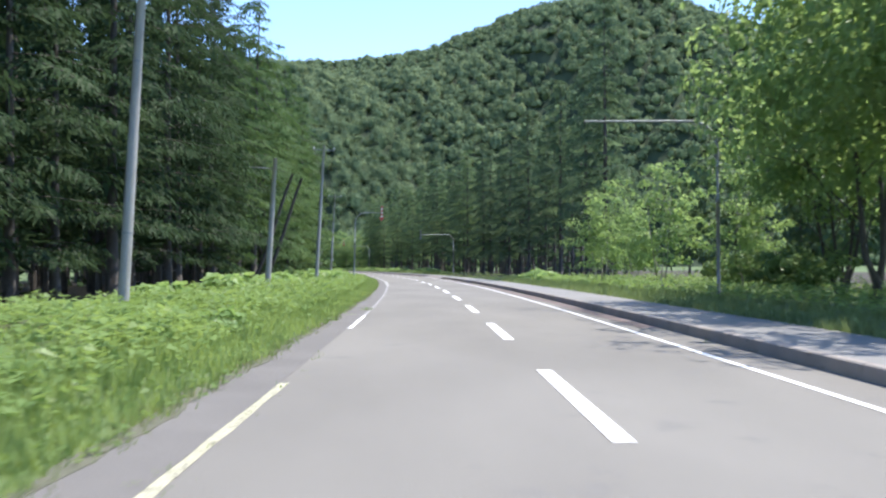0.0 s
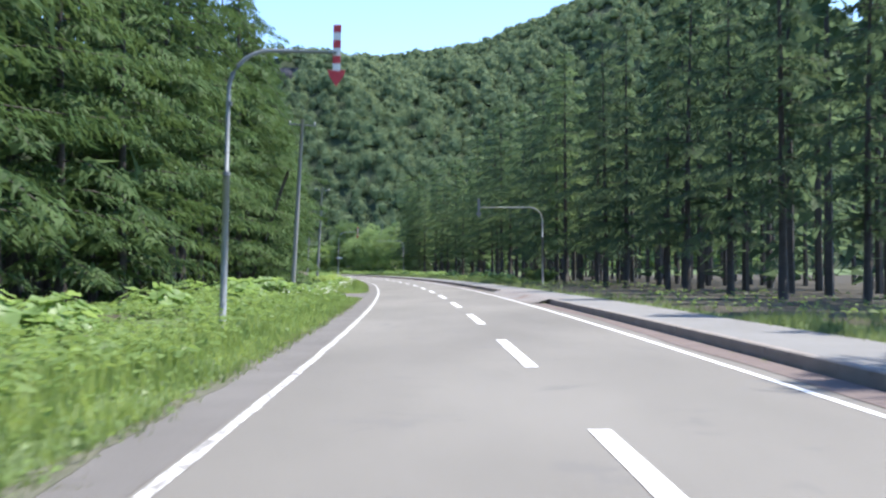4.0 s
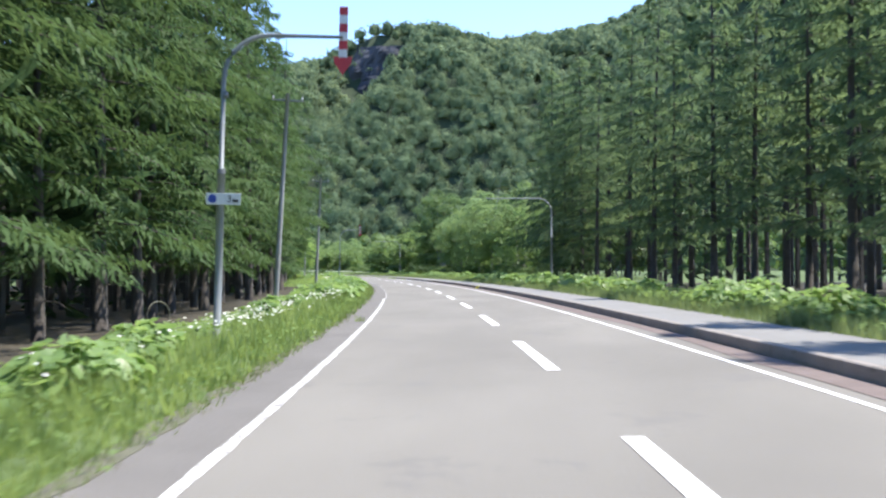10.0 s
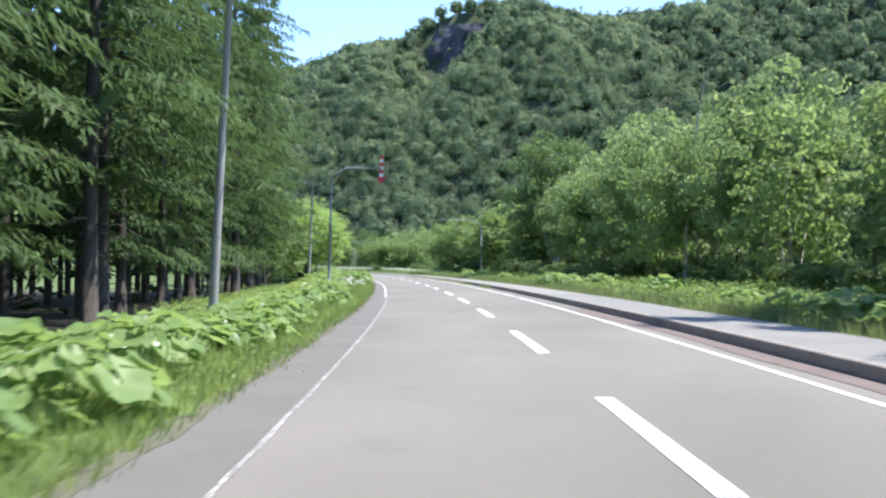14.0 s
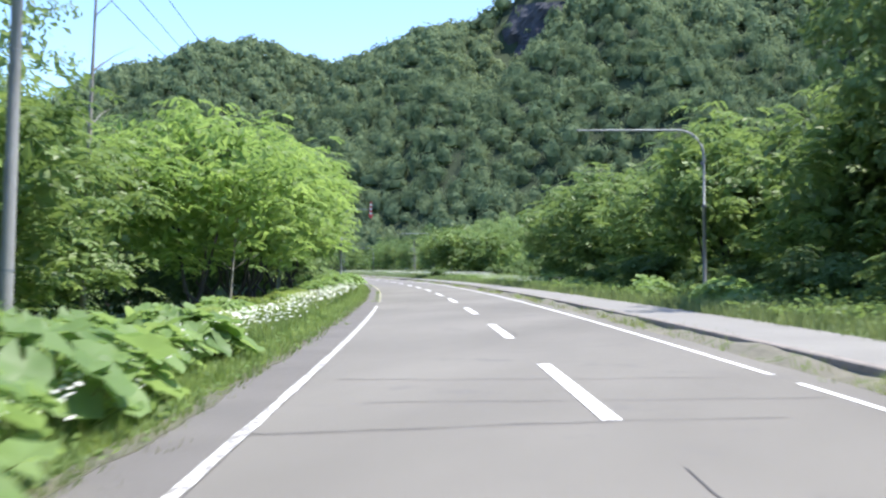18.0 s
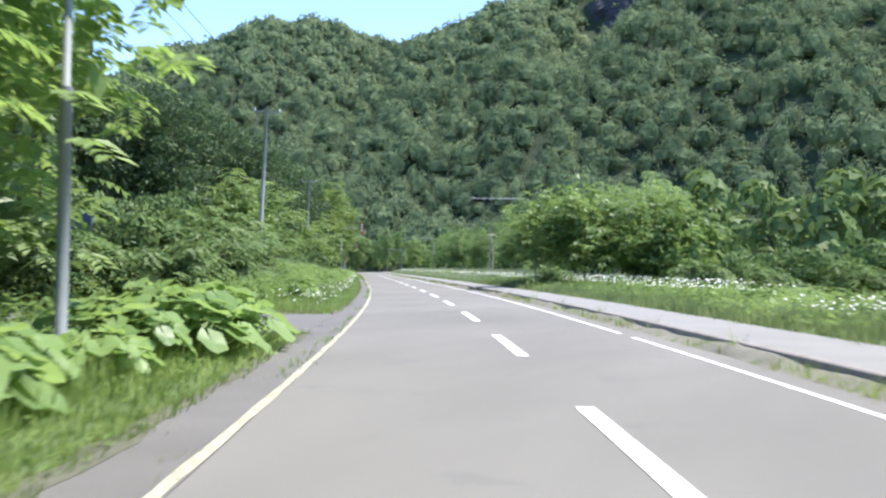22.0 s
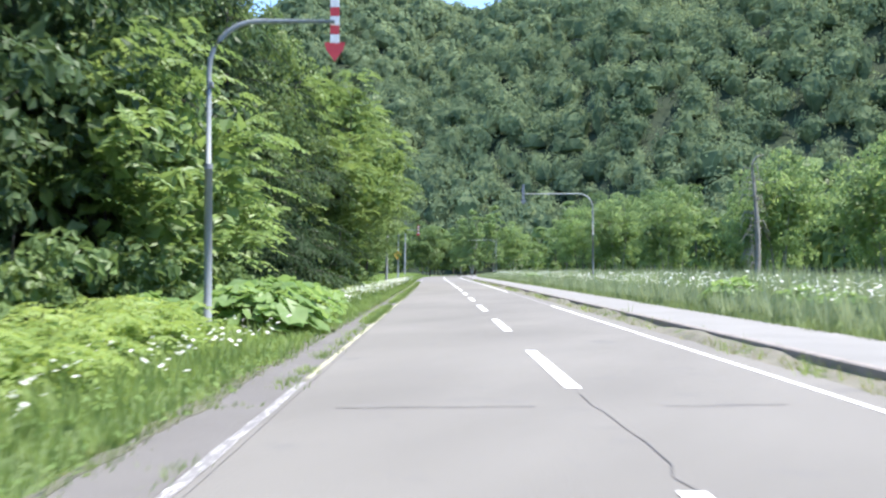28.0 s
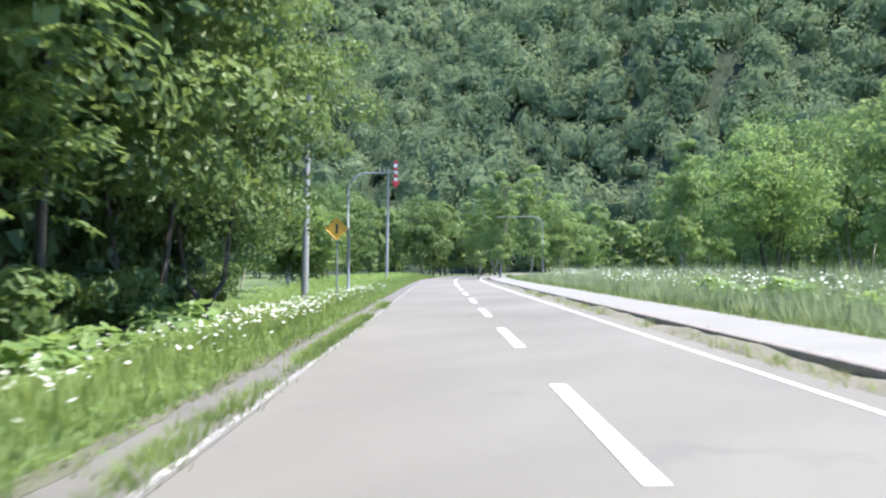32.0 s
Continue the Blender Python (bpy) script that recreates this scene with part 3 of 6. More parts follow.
def hill(x, y):
    foot = 700 + 25 * wave(x, 41, 90.0) + np.clip(-x - 380, 0, 400) * 0.2
    u = np.clip((y - foot) / (1000 - foot), 0, 1)
    top = np.interp(x, RIDGE_X, RIDGE_Z) - 8
    spur = 18 * np.sin(np.pi * u) * wave(x + 0.35 * (y - 850), 43, 45.0)
    back = np.clip(y - 1000, 0, 400) * 0.3
    gully = 58 * np.exp(-((x + 178) / 28) ** 2) * np.clip((y - 800) / 130, 0, 1) * np.clip((984 - y) / 16, 0, 1)
    return top * (0.15 * u + 0.85 * np.sin(u * np.pi / 2) ** 1.25) + spur - back - gully - 2.0


_x, _y = np.arange(-1500, 1501, 15.0), np.arange(640, 1241, 12.0)
_X, _Y = np.meshgrid(_x, _y, indexing="ij")
_Z = hill(_X, _Y)
_n, _m2 = _X.shape
_i, _j = np.meshgrid(np.arange(_n - 1), np.arange(_m2 - 1), indexing="ij")
_f = np.stack([_i * _m2 + _j, (_i + 1) * _m2 + _j, (_i + 1) * _m2 + _j + 1, _i * _m2 + _j + 1], -1).reshape(-1, 4)
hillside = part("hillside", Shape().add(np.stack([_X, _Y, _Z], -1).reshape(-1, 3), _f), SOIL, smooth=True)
tagged(hillside, "steep wooded ridge closing the valley", "hillside", kind="structure")

# a higher ridge far behind the first one
BACK_X = [-600, -400, -270, -160, -97, -50, -3, 60, 105, 152, 210, 320, 450, 700]
BACK_Z = [230, 262, 280, 287, 289, 296, 303, 328, 348, 366, 372, 335, 240, 140]


def back_hill(x, y):
    u = np.clip((y - 1180) / 320, 0, 1)
    return (np.interp(x, BACK_X, BACK_Z) - 9 + 3 * wave(x, 95, 11.0)) * np.sin(u * np.pi / 2) ** 1.1 - np.clip(y - 1500, 0, 300) * 0.4


_X, _Y = np.meshgrid(np.arange(-600, 701, 20.0), np.arange(1180, 1801, 20.0), indexing="ij")
_n, _m2 = _X.shape
_i, _j = np.meshgrid(np.arange(_n - 1), np.arange(_m2 - 1), indexing="ij")
_f = np.stack([_i * _m2 + _j, (_i + 1) * _m2 + _j, (_i + 1) * _m2 + _j + 1, _i * _m2 + _j + 1], -1).reshape(-1, 4)
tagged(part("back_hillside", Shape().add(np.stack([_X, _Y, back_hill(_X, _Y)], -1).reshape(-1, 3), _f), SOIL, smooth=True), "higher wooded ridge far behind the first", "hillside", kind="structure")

# the cliff below the peak, its shade mixed into the rock colour
_bm = bmesh.new()
bmesh.ops.create_grid(_bm, x_segments=22, y_segments=26, size=0.5)
for v in _bm.verts:
    a, b = v.co.x, v.co.y
    bump = noise.fractal(Vector((a * 5, b * 5, 0.3)), 1.0, 2.0, 5) * 7 + noise.noise(Vector((a * 9, b * 2.0, 4.0))) * 4
    half = 32 * (1 - 0.3 * abs(b + 0.1) * 2)
    v.co = Vector((-175 + 2 * a * half + 6 * b, 966 + b * 12 + bump * 0.6 + 16 * a * a, 144 + b * 60))
_q = np.array([tuple(v.co) for v in _bm.verts])
_f = [[v.index for v in f.verts] for f in _bm.faces]
_bm.free()
cliff = part("cliff", Shape().add(_q, _f), ROCK)
tagged(cliff, "bare rock face below the peak, coloured dark bluish for shade", "cliff", kind="structure")

# ---- woods on the hillside ----


def blob_tree(seed, cards=64, squash=0.85, size=0.34, simple=True):
    """A far crown of radius one: a lumpy dark core with ragged leaf masses round it."""
    rng = np.random.default_rng(seed)
    bm = bmesh.new()
    bmesh.ops.create_icosphere(bm, subdivisions=1, radius=0.8)
    v = np.array([tuple(q.co) for q in bm.verts])
    f = np.array([[q.index for q in g.verts] for g in bm.faces])
    bm.free()
    v *= (0.82 + 0.2 * np.sin(4.3 * v[:, :1] + seed) * np.cos(3.9 * v[:, 1:2] + 1.7 * seed) + 0.1 * np.sin(7 * v[:, 2:] + seed)) + rng.uniform(-0.07, 0.07, (len(v), 1))
    v[:, 2] *= squash
    n = rng.normal(0, 1, (cards, 3))
    n[:, 2] = np.abs(n[:, 2]) * 1.2 - 0.3
    n /= np.linalg.norm(n, axis=1)[:, None]
    lump = 0.84 + 0.24 * np.sin(4 * n[:, 0] + seed) * np.cos(3.3 * n[:, 1] + 2 * seed) + rng.normal(0, 0.1, cards)
    c = n * lump[:, None] * [1, 1, squash]
    axis = np.cross(n, rng.normal(0, 1, (cards, 3)))
    lv, lf = leaves(c, axis, n * 1.1 + [0, 0, 0.25] + rng.normal(0, 0.25, (cards, 3)), rng.uniform(0.6, 1.4, cards) * size, rng.uniform(0.9, 1.4, cards) * size * (1 if simple else 0.8), 0.2, simple)
    return v, f, lv, lf


def scatter(shape, model, xyz, radius, turn, tall=None):
    """Many copies of a far crown, joined."""
    v, f, lv, lf = model
    tall = np.ones(len(radius)) if tall is None else tall
    for mv, mf in ((v, f), (lv, lf)):
        c, s = np.cos(turn)[:, None], np.sin(turn)[:, None]
        x = (mv[None, :, 0] * c - mv[None, :, 1] * s) * radius[:, None] + xyz[:, None, 0]
        y = (mv[None, :, 0] * s + mv[None, :, 1] * c) * radius[:, None] + xyz[:, None, 1]
        z = mv[None, :, 2] * (radius * tall)[:, None] + xyz[:, None, 2]
        allv = np.stack([x, y, z], -1).reshape(-1, 3)
        allf = (mf[None] + (np.arange(len(radius)) * len(mv))[:, None, None]).reshape(-1, mf.shape[1])
        shape.add(allv, allf)


rng = np.random.default_rng(11)
woods = Shape()
_gx, _gy = np.meshgrid(np.arange(-620, 430, 7.8), np.arange(690, 1016, 7.8))
_gx, _gy = (_gx + rng.uniform(-4.5, 4.5, _gx.shape)).ravel(), (_gy + rng.uniform(-4.5, 4.5, _gy.shape)).ravel()
_gz = hill(_gx, _gy)
_keep = (_gz > 0) & ~((np.abs(_gx + 177) < 25) & (_gy > 934) & (_gy < 974) & ~((np.abs(_gx + 192) < 6) & (_gy < 946)))
_gx, _gy, _gz = _gx[_keep], _gy[_keep], _gz[_keep]
_r = rng.uniform(3.9, 6.8, len(_gx)) * (1 + 0.25 * wave(_gx + 1.7 * _gy, 47, 14.0)) + 0.3
_tall = rng.uniform(0.85, 1.45, len(_gx))
_pine = rng.random(len(_gx)) < np.interp(_gz, [0, 60, 130], [0.28, 0.12, 0.04])
_r, _tall = np.where(_pine, _r * 0.65, _r), np.where(_pine, _tall * 1.45, _tall)
_kind = rng.integers(0, 6, len(_gx))
for k in range(12):
    q = (_kind == k % 6) & (((_gy < 850) & (_gx < -10)) == (k > 5))
    scatter(woods, blob_tree(20 + k, *((56, 0.85, 0.3) if k < 6 else (170, 0.9, 0.165, False))), np.stack([_gx, _gy, _gz + _r * 0.6 * _tall], -1)[q], _r[q], rng.uniform(0, 6.28, q.sum()), _tall[q])
_q = 1000
_gx, _gy = rng.uniform(-560, 60, _q), rng.uniform(700, 885, _q)
_gz, _r = hill(_gx, _gy), rng.uniform(2.8, 5.4, _q)
_keep = _gz > 0
for k in range(3):
    q = _keep & (np.arange(_q) % 3 == k)
    scatter(woods, blob_tree(50 + k, 150, 0.95, 0.17, False), np.stack([_gx, _gy, _gz + _r * 0.5], -1)[q], _r[q], rng.uniform(0, 6.28, q.sum()), rng.uniform(0.8, 1.4, q.sum()))
_gx, _gy = np.meshgrid(np.arange(-330, 520, 9.5), np.arange(1370, 1512, 9.5))
_gx, _gy = (_gx + rng.uniform(-4.5, 4.5, _gx.shape)).ravel(), (_gy + rng.uniform(-4.5, 4.5, _gy.shape)).ravel()
_r = rng.uniform(4.5, 7.5, len(_gx))
for k in range(4):
    q = np.arange(len(_gx)) % 4 == k
    scatter(woods, blob_tree(60 + k, 30, 0.85, 0.4), np.stack([_gx, _gy, back_hill(_gx, _gy) + _r * 0.6], -1)[q], _r[q], rng.uniform(0, 6.28, q.sum()))
hill_woods = part("hillside_wood", woods, HAZED_LEAVES)
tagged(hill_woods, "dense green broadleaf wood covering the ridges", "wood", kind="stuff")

# ---- trees ----


def conifer(seed, tall, base, reach, needles, spray=1.0, gap=1.3):
    """A conifer with whorls of sweeping boughs, each a spray of hanging side twigs: an Empty with a trunk and a crown."""
    rng = np.random.default_rng(seed)
    tree = new("conifer")
    zs = np.linspace(0, tall, 9)
    bend = rng.normal(0, 0.12, 2)
    pts = np.stack([bend[0] * (zs / tall) ** 2 * 2, bend[1] * (zs / tall) ** 2 * 2, zs], -1)
    pts[0, 2] = -0.4
    trunk = add_tube(Shape(), pts, np.interp(zs, [0, 0.6, tall], [0.23, 0.18, 0.02]) * tall / 18, 9)
    crown, C, A, N, T, W = Shape(), [], [], [], [], []
    # short dead stubs under the crown
    for k in range(int(base * 3)):
        phi, z, L = rng.uniform(0, 6.28), rng.uniform(0.3, 1.0) * base, rng.uniform(0.5, 1.7)
        o = np.array([math.cos(phi), math.sin(phi), 0.0])
        v, f = tube([[0, 0, z], o * L * 0.6 + [0, 0, z - 0.05], o * L + [0, 0, z - 0.35]], [0.022, 0.014, 0.004], 3)
        crown.add(v, f, 1)
    z = base
    while z < tall - 0.3:
        u = (z - base) / (tall - base)
        length = reach * (1 - u) ** 0.62 * (0.8 + 0.3 * min(1, u * 5)) + 0.2
        turn0 = rng.uniform(0, 6.28)
        count = 5 if u < 0.75 else 4
        for b in range(count):
            if u < 0.85 and rng.random() < 0.1:
                continue
            phi = turn0 + b * 6.283 / count + rng.normal(0, 0.3)
            L = length * (rng.uniform(0.6, 1.1) + (0.3 if rng.random() < 0.15 else 0))
            zz = z + rng.uniform(-0.3, 0.3)
            out = np.array([math.cos(phi), math.sin(phi), 0.0])
            sidev = np.array([-out[1], out[0], 0.0])
            droop, lift = rng.uniform(0.35, 0.65), rng.uniform(0.1, 0.3)

            def bough(w):
                return out * (w * L)[:, None] + np.array([0, 0, zz]) + np.array([0, 0, L]) * (0.1 * w - droop * w ** 2 + lift * w ** 3)[:, None]

            if L > 0.8:
                v, f = tube(bough(np.linspace(0, 1, 4)), [0.035, 0.025, 0.016, 0.006], 3)
                crown.add(v, f, 1)
            twigs = max(6, int(L * 6.5 * spray))
            w = np.linspace(0.14, 0.98, twigs)
            root = bough(w)
            way_ = np.where(np.arange(twigs) % 2 == 0, 1.0, -1.0)
            tl = (0.42 * L * (1 - w) ** 0.7 + 0.3) * rng.uniform(0.6, 1.15, twigs)
            per = 7
            q = (np.arange(per) + 0.6) / per
            d = sidev * way_[:, None] * rng.uniform(0.55, 0.95, twigs)[:, None] + out * 0.65
            c = root[:, None] + d[:, None] * (tl[:, None] * q)[..., None] + rng.normal(0, 0.05, (twigs, per, 3))
            c[..., 2] -= tl[:, None] * (0.1 * q + 0.36 * q ** 2) + rng.uniform(0, 0.08, (twigs, per))
            ax = np.repeat(d[:, None], per, 1) + rng.normal(0, 0.28, (twigs, per, 3))
            ax[..., 2] -= 0.3 + 0.7 * q
            n = twigs * per
            C.append(c.reshape(-1, 3)), A.append(ax.reshape(-1, 3)), N.append(np.array([0, 0, 0.8]) + out * 0.5 + rng.normal(0, 0.35, (n, 3)))
            T.append(rng.uniform(0.26, 0.5, n)), W.append(rng.uniform(0.06, 0.115, n))
        core = 12
        phi = rng.uniform(0, 6.28, core)
        o = np.stack([np.cos(phi), np.sin(phi), 0 * phi], -1)
        C.append(o * (length * rng.uniform(0.1, 0.45, core))[:, None] + np.stack([0 * phi, 0 * phi, z + rng.uniform(-0.5, 0.4, core)], -1))
        A.append(o + rng.normal(0, 0.5, (core, 3))), N.append(np.array([0, 0, 0.7]) + rng.normal(0, 0.5, (core, 3)))
        T.append(rng.uniform(0.9, 1.4, core) * (0.4 + 0.6 * (1 - u))), W.append(T[-1] * 0.22)
        z += gap * rng.uniform(0.75, 1.2) * (1 - 0.4 * u)
    v, f = leaves(np.concatenate(C), np.concatenate(A), np.concatenate(N), np.concatenate(T), np.concatenate(W), 0.15, True)
    crown.add(v, f, 0)
    part("trunk", trunk, BARK, tree, smooth=True)
    part("crown", crown, [needles, BARK], tree)
    return tree


def broadleaf(name, seed, tall, reach, first, leaf, clumps=40, per=80, leaf_len=0.3, leaf_wide=0.16, bark=BARK_PALE, forks=3, thin=1.0, frond=False):
    """A broadleaf tree: forking trunk and limbs, and a crown of leaf clumps with gaps."""
    rng = np.random.default_rng(seed)
    tree = new(name)
    wood, crown = Shape(), Shape()
    mid, half = (first + tall) / 2, (tall - first) / 2
    cs = []
    while len(cs) < clumps:
        p = rng.normal(0, 1, 3)
        p *= (rng.uniform(0.72, 1.0) if len(cs) % 4 else rng.uniform(0.25, 0.65)) / np.linalg.norm(p)
        if p[2] < -0.75:
            continue
        w = 1.0 - 0.25 * max(0, -p[2]) - 0.25 * max(0, p[2]) ** 2
        cs.append((p[0] * reach * w, p[1] * reach * w, mid + p[2] * half))
    cs = np.array(cs)
    r0 = (0.0065 * tall + 0.015) * thin * (1.6 if forks == 1 else 1.0)
    tops = []
    for k in range(forks):
        phi = 6.283 * k / forks + rng.uniform(-0.5, 0.5)
        z = np.array([-0.3, first * 0.5, first, mid, tall * 0.88])
        lean = np.array([0, 0.03, 0.12, 0.32, 0.42]) * reach
        pts = np.stack([0.12 * k * (forks > 1) + lean * math.cos(phi), lean * math.sin(phi), z], -1)
        pts[1:-1, :2] += rng.normal(0, 0.1, (3, 2))
        add_tube(wood, pts, np.array([1.25, 1.0, 0.8, 0.45, 0.1]) * r0, 7)
        tops.append(pts)
    for k, c in enumerate(cs):
        if k % 2 == 0:
            pts = tops[k % forks]
            a = pts[2] + (pts[3] - pts[2]) * rng.uniform(0, 1) if c[2] < mid else pts[3] + (pts[4] - pts[3]) * rng.uniform(0, 0.7)
            m = (a + c) / 2 + [0, 0, 0.12 * reach]
            v, f = tube([a, m, c], [0.3 * r0, 0.18 * r0, 0.05 * r0], 4)
            wood.add(v, f)
    C, A, N, C2, A2, N2 = [], [], [], [], [], []
    for c in cs:
        cr = rng.uniform(0.17, 0.3) * reach
        if frond:
            for q in range(max(4, per // 9)):
                phi = rng.uniform(0, 6.28)
                o = np.array([math.cos(phi), math.sin(phi), 0.0])
                sd = np.array([-o[1], o[0], 0.0])
                start = c + rng.normal(0, 0.35, 3) * cr
                L = rng.uniform(0.7, 1.15) * max(0.5, leaf_len * 2.8)
                t = np.repeat(np.linspace(0.2, 1.0, 6), 2)
                sgn = np.tile([1.0, -1.0], 6)
                cc = start + o * (t * L)[:, None] + sd * (sgn * leaf_len * 0.5)[:, None]
                cc[:, 2] += 0.25 * L * t - 0.5 * L * t ** 2
                C.append(cc)
                A.append(sd * sgn[:, None] + o * 0.5 - np.array([0, 0, 0.35]) + rng.normal(0, 0.12, (12, 3)))
                N.append(np.array([0, 0, 1.0]) + o * 0.3 + rng.normal(0, 0.15, (12, 3)))
        else:
            n = rng.normal(0, 1, (per, 3))
            n[:, 2] = np.abs(n[:, 2]) - 0.35
            n /= np.linalg.norm(n, axis=1)[:, None]
            cc = c + n * (cr * rng.uniform(0.75, 1.08, per))[:, None] * [1, 1, 0.7]
            C.append(cc)
            ax = np.cross(n, rng.normal(0, 1, (per, 3)))
            ax[:, 2] -= 0.4
            A.append(ax)
            N.append(n * 0.7 + np.array([0, 0, 0.6]) + rng.normal(0, 0.4, (per, 3)))
        inner = max(6, per // 4)
        n = rng.normal(0, 1, (inner, 3))
        core = np.array([0, 0, mid]) + (c - [0, 0, mid]) * rng.uniform(0.45, 0.8, (inner, 1))
        C2.append(core + n * cr * 0.45), A2.append(rng.normal(0, 1, (inner, 3))), N2.append(n + [0, 0, 0.5])
    C, A, N = np.concatenate(C), np.concatenate(A), np.concatenate(N)
    v, f = leaves(C, A, N, rng.uniform(0.7, 1.25, len(C)) * leaf_len, rng.uniform(0.75, 1.2, len(C)) * leaf_wide)
    crown.add(v, f)
    C2, A2, N2 = np.concatenate(C2), np.concatenate(A2), np.concatenate(N2)
    v, f = leaves(C2, A2, N2, rng.uniform(0.8, 1.3, len(C2)) * min(0.45, 0.12 * reach), rng.uniform(0.6, 1.0, len(C2)) * min(0.36, 0.1 * reach))
    crown.add(v, f)
    part("trunk", wood, bark, tree, smooth=True)
    part("crown", crown, leaf, tree)
    return tree


def plant(model, s, off, size=1.0, turn=0.0, lean=0.0, used=set()):
    """Stand a copy of a plant on the ground; the first one is the model itself."""
    m = place(s, off, float(level(s, off)) - 0.02, turn, lean) @ Matrix.Scale(size, 4)
    if model.name not in used:
        used.add(model.name)
        model.matrix_basis = m
        return model
    base = model.scale.copy()
    model.scale = (1, 1, 1)
    c = copy_thing(model, m)
    model.scale = base
    return c


rng = np.random.default_rng(5)
LARCH_WORDS = "tall larch with drooping light green branches at the wood's edge"
SPRUCE_WORDS = "tall dark spruce with bare lower trunk in a row"
larches = [tagged(conifer(100 + k, t, b, r, NEEDLES), LARCH_WORDS, "conifer tree", "conifers along the road") for k, (t, b, r) in enumerate(((19, 3.0, 3.9), (21, 4.4, 4.2), (17.5, 1.6, 3.7)))]
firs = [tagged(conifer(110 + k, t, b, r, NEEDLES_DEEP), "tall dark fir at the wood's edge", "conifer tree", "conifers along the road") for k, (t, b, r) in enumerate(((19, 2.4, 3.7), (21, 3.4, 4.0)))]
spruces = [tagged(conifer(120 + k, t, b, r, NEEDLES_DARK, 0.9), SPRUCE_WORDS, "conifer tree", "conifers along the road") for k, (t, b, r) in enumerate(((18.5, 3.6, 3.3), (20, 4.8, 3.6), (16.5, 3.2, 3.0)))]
s = -18.0
while s < 300:
    off = -11.6 + rng.normal(0, 0.5) + np.interp(s, [0, 60, 110, 290], [-2.5, -1.5, 0, 0.2])
    plant(larches[rng.integers(0, 3 if s < 160 else 2)] if s > 62 else firs[rng.integers(0, 2)], s, float(off), rng.uniform(0.82, 1.12), rng.uniform(0, 360))
    s += rng.uniform(3.6, 5.2)
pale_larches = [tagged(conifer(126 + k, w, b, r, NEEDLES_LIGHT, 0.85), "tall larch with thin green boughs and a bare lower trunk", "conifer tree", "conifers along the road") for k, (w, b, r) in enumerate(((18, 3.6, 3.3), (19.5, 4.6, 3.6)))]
low_larch = tagged(conifer(132, 17, 0.9, 4.3, NEEDLES, 1.15), "larch with long boughs sweeping down to the verge", "conifer tree", "conifers along the road")
for s, off in ((94.5, -12.0), (117, -10.4), (123, -10.8), (130, -10.6)):
    plant(low_larch, s, off, rng.uniform(0.9, 1.05), rng.uniform(0, 360))
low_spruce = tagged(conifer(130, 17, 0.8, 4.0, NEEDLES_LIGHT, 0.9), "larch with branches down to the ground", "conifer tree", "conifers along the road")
s = 65.0
while s < 244:
    off = np.interp(s, [58, 90, 130, 160, 250], [13.0, 11.4, 10.8, 12.6, 13.0]) + rng.normal(0, 0.5)
    if s > 228:
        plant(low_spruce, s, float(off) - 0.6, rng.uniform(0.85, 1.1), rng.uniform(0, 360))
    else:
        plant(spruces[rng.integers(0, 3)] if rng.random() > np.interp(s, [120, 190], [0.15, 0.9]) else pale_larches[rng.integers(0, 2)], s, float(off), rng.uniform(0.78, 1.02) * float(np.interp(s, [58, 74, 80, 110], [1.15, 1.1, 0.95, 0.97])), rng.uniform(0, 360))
    s += rng.uniform(3.8, 6.6) if s < 230 else 3.2


def inner_conifer(seed, tall, base, reach, cards):
    rng = np.random.default_rng(seed)
    z = np.array([-0.4, tall * 0.5, tall])
    v, f = tube(np.stack([0 * z, 0 * z, z], -1), [0.2, 0.14, 0.02], 5)
    zz = base + (tall - base) * rng.uniform(0, 1, cards) ** 0.8
    rad = reach * (1 - (zz - base) / (tall - base)) ** 0.8 * np.sqrt(rng.uniform(0.1, 1, cards)) + 0.1
    phi = rng.uniform(0, 6.28, cards)
    o = np.stack([np.cos(phi), np.sin(phi), 0 * phi], -1)
    c = o * rad[:, None]
    c[:, 2] = zz - 0.2 * rad
    lv, lf = leaves(c, o + rng.normal(0, 0.4, (cards, 3)) - [0, 0, 0.4], np.array([0, 0, 1.0]) + rng.normal(0, 0.4, (cards, 3)), rng.uniform(0.8, 1.5, cards), rng.uniform(0.4, 0.75, cards), 0.1, True)
    return v, f, lv, lf


def wood_of(name, models, places, mats, words):
    """A whole wood as one object: trunks in one slot, leaves in the other."""
    sh = Shape()
    places = np.asarray(places)
    x, y = plan(places[:, 0], places[:, 1])
    z = level(places[:, 0], places[:, 1])
    kind = rng.integers(0, len(models), len(places))
    for k, (v, f, lv, lf) in enumerate(models):
        q = np.flatnonzero(kind == k)
        turn, size = rng.uniform(0, 6.28, len(q)), places[q, 2]
        for mv, mf, slot in ((v, f, 1), (lv, lf, 0)):
            c, sn = np.cos(turn)[:, None], np.sin(turn)[:, None]
            X = (mv[None, :, 0] * c - mv[None, :, 1] * sn) * size[:, None] + x[q, None]
            Y = (mv[None, :, 0] * sn + mv[None, :, 1] * c) * size[:, None] + y[q, None]
            Z = mv[None, :, 2] * size[:, None] + z[q, None]
            sh.add(np.stack([X, Y, Z], -1).reshape(-1, 3), (mf[None] + (np.arange(len(q)) * len(mv))[:, None, None]).reshape(-1, mf.shape[1]), slot)
    return tagged(part(name, sh, mats), words, "wood", kind="stuff")


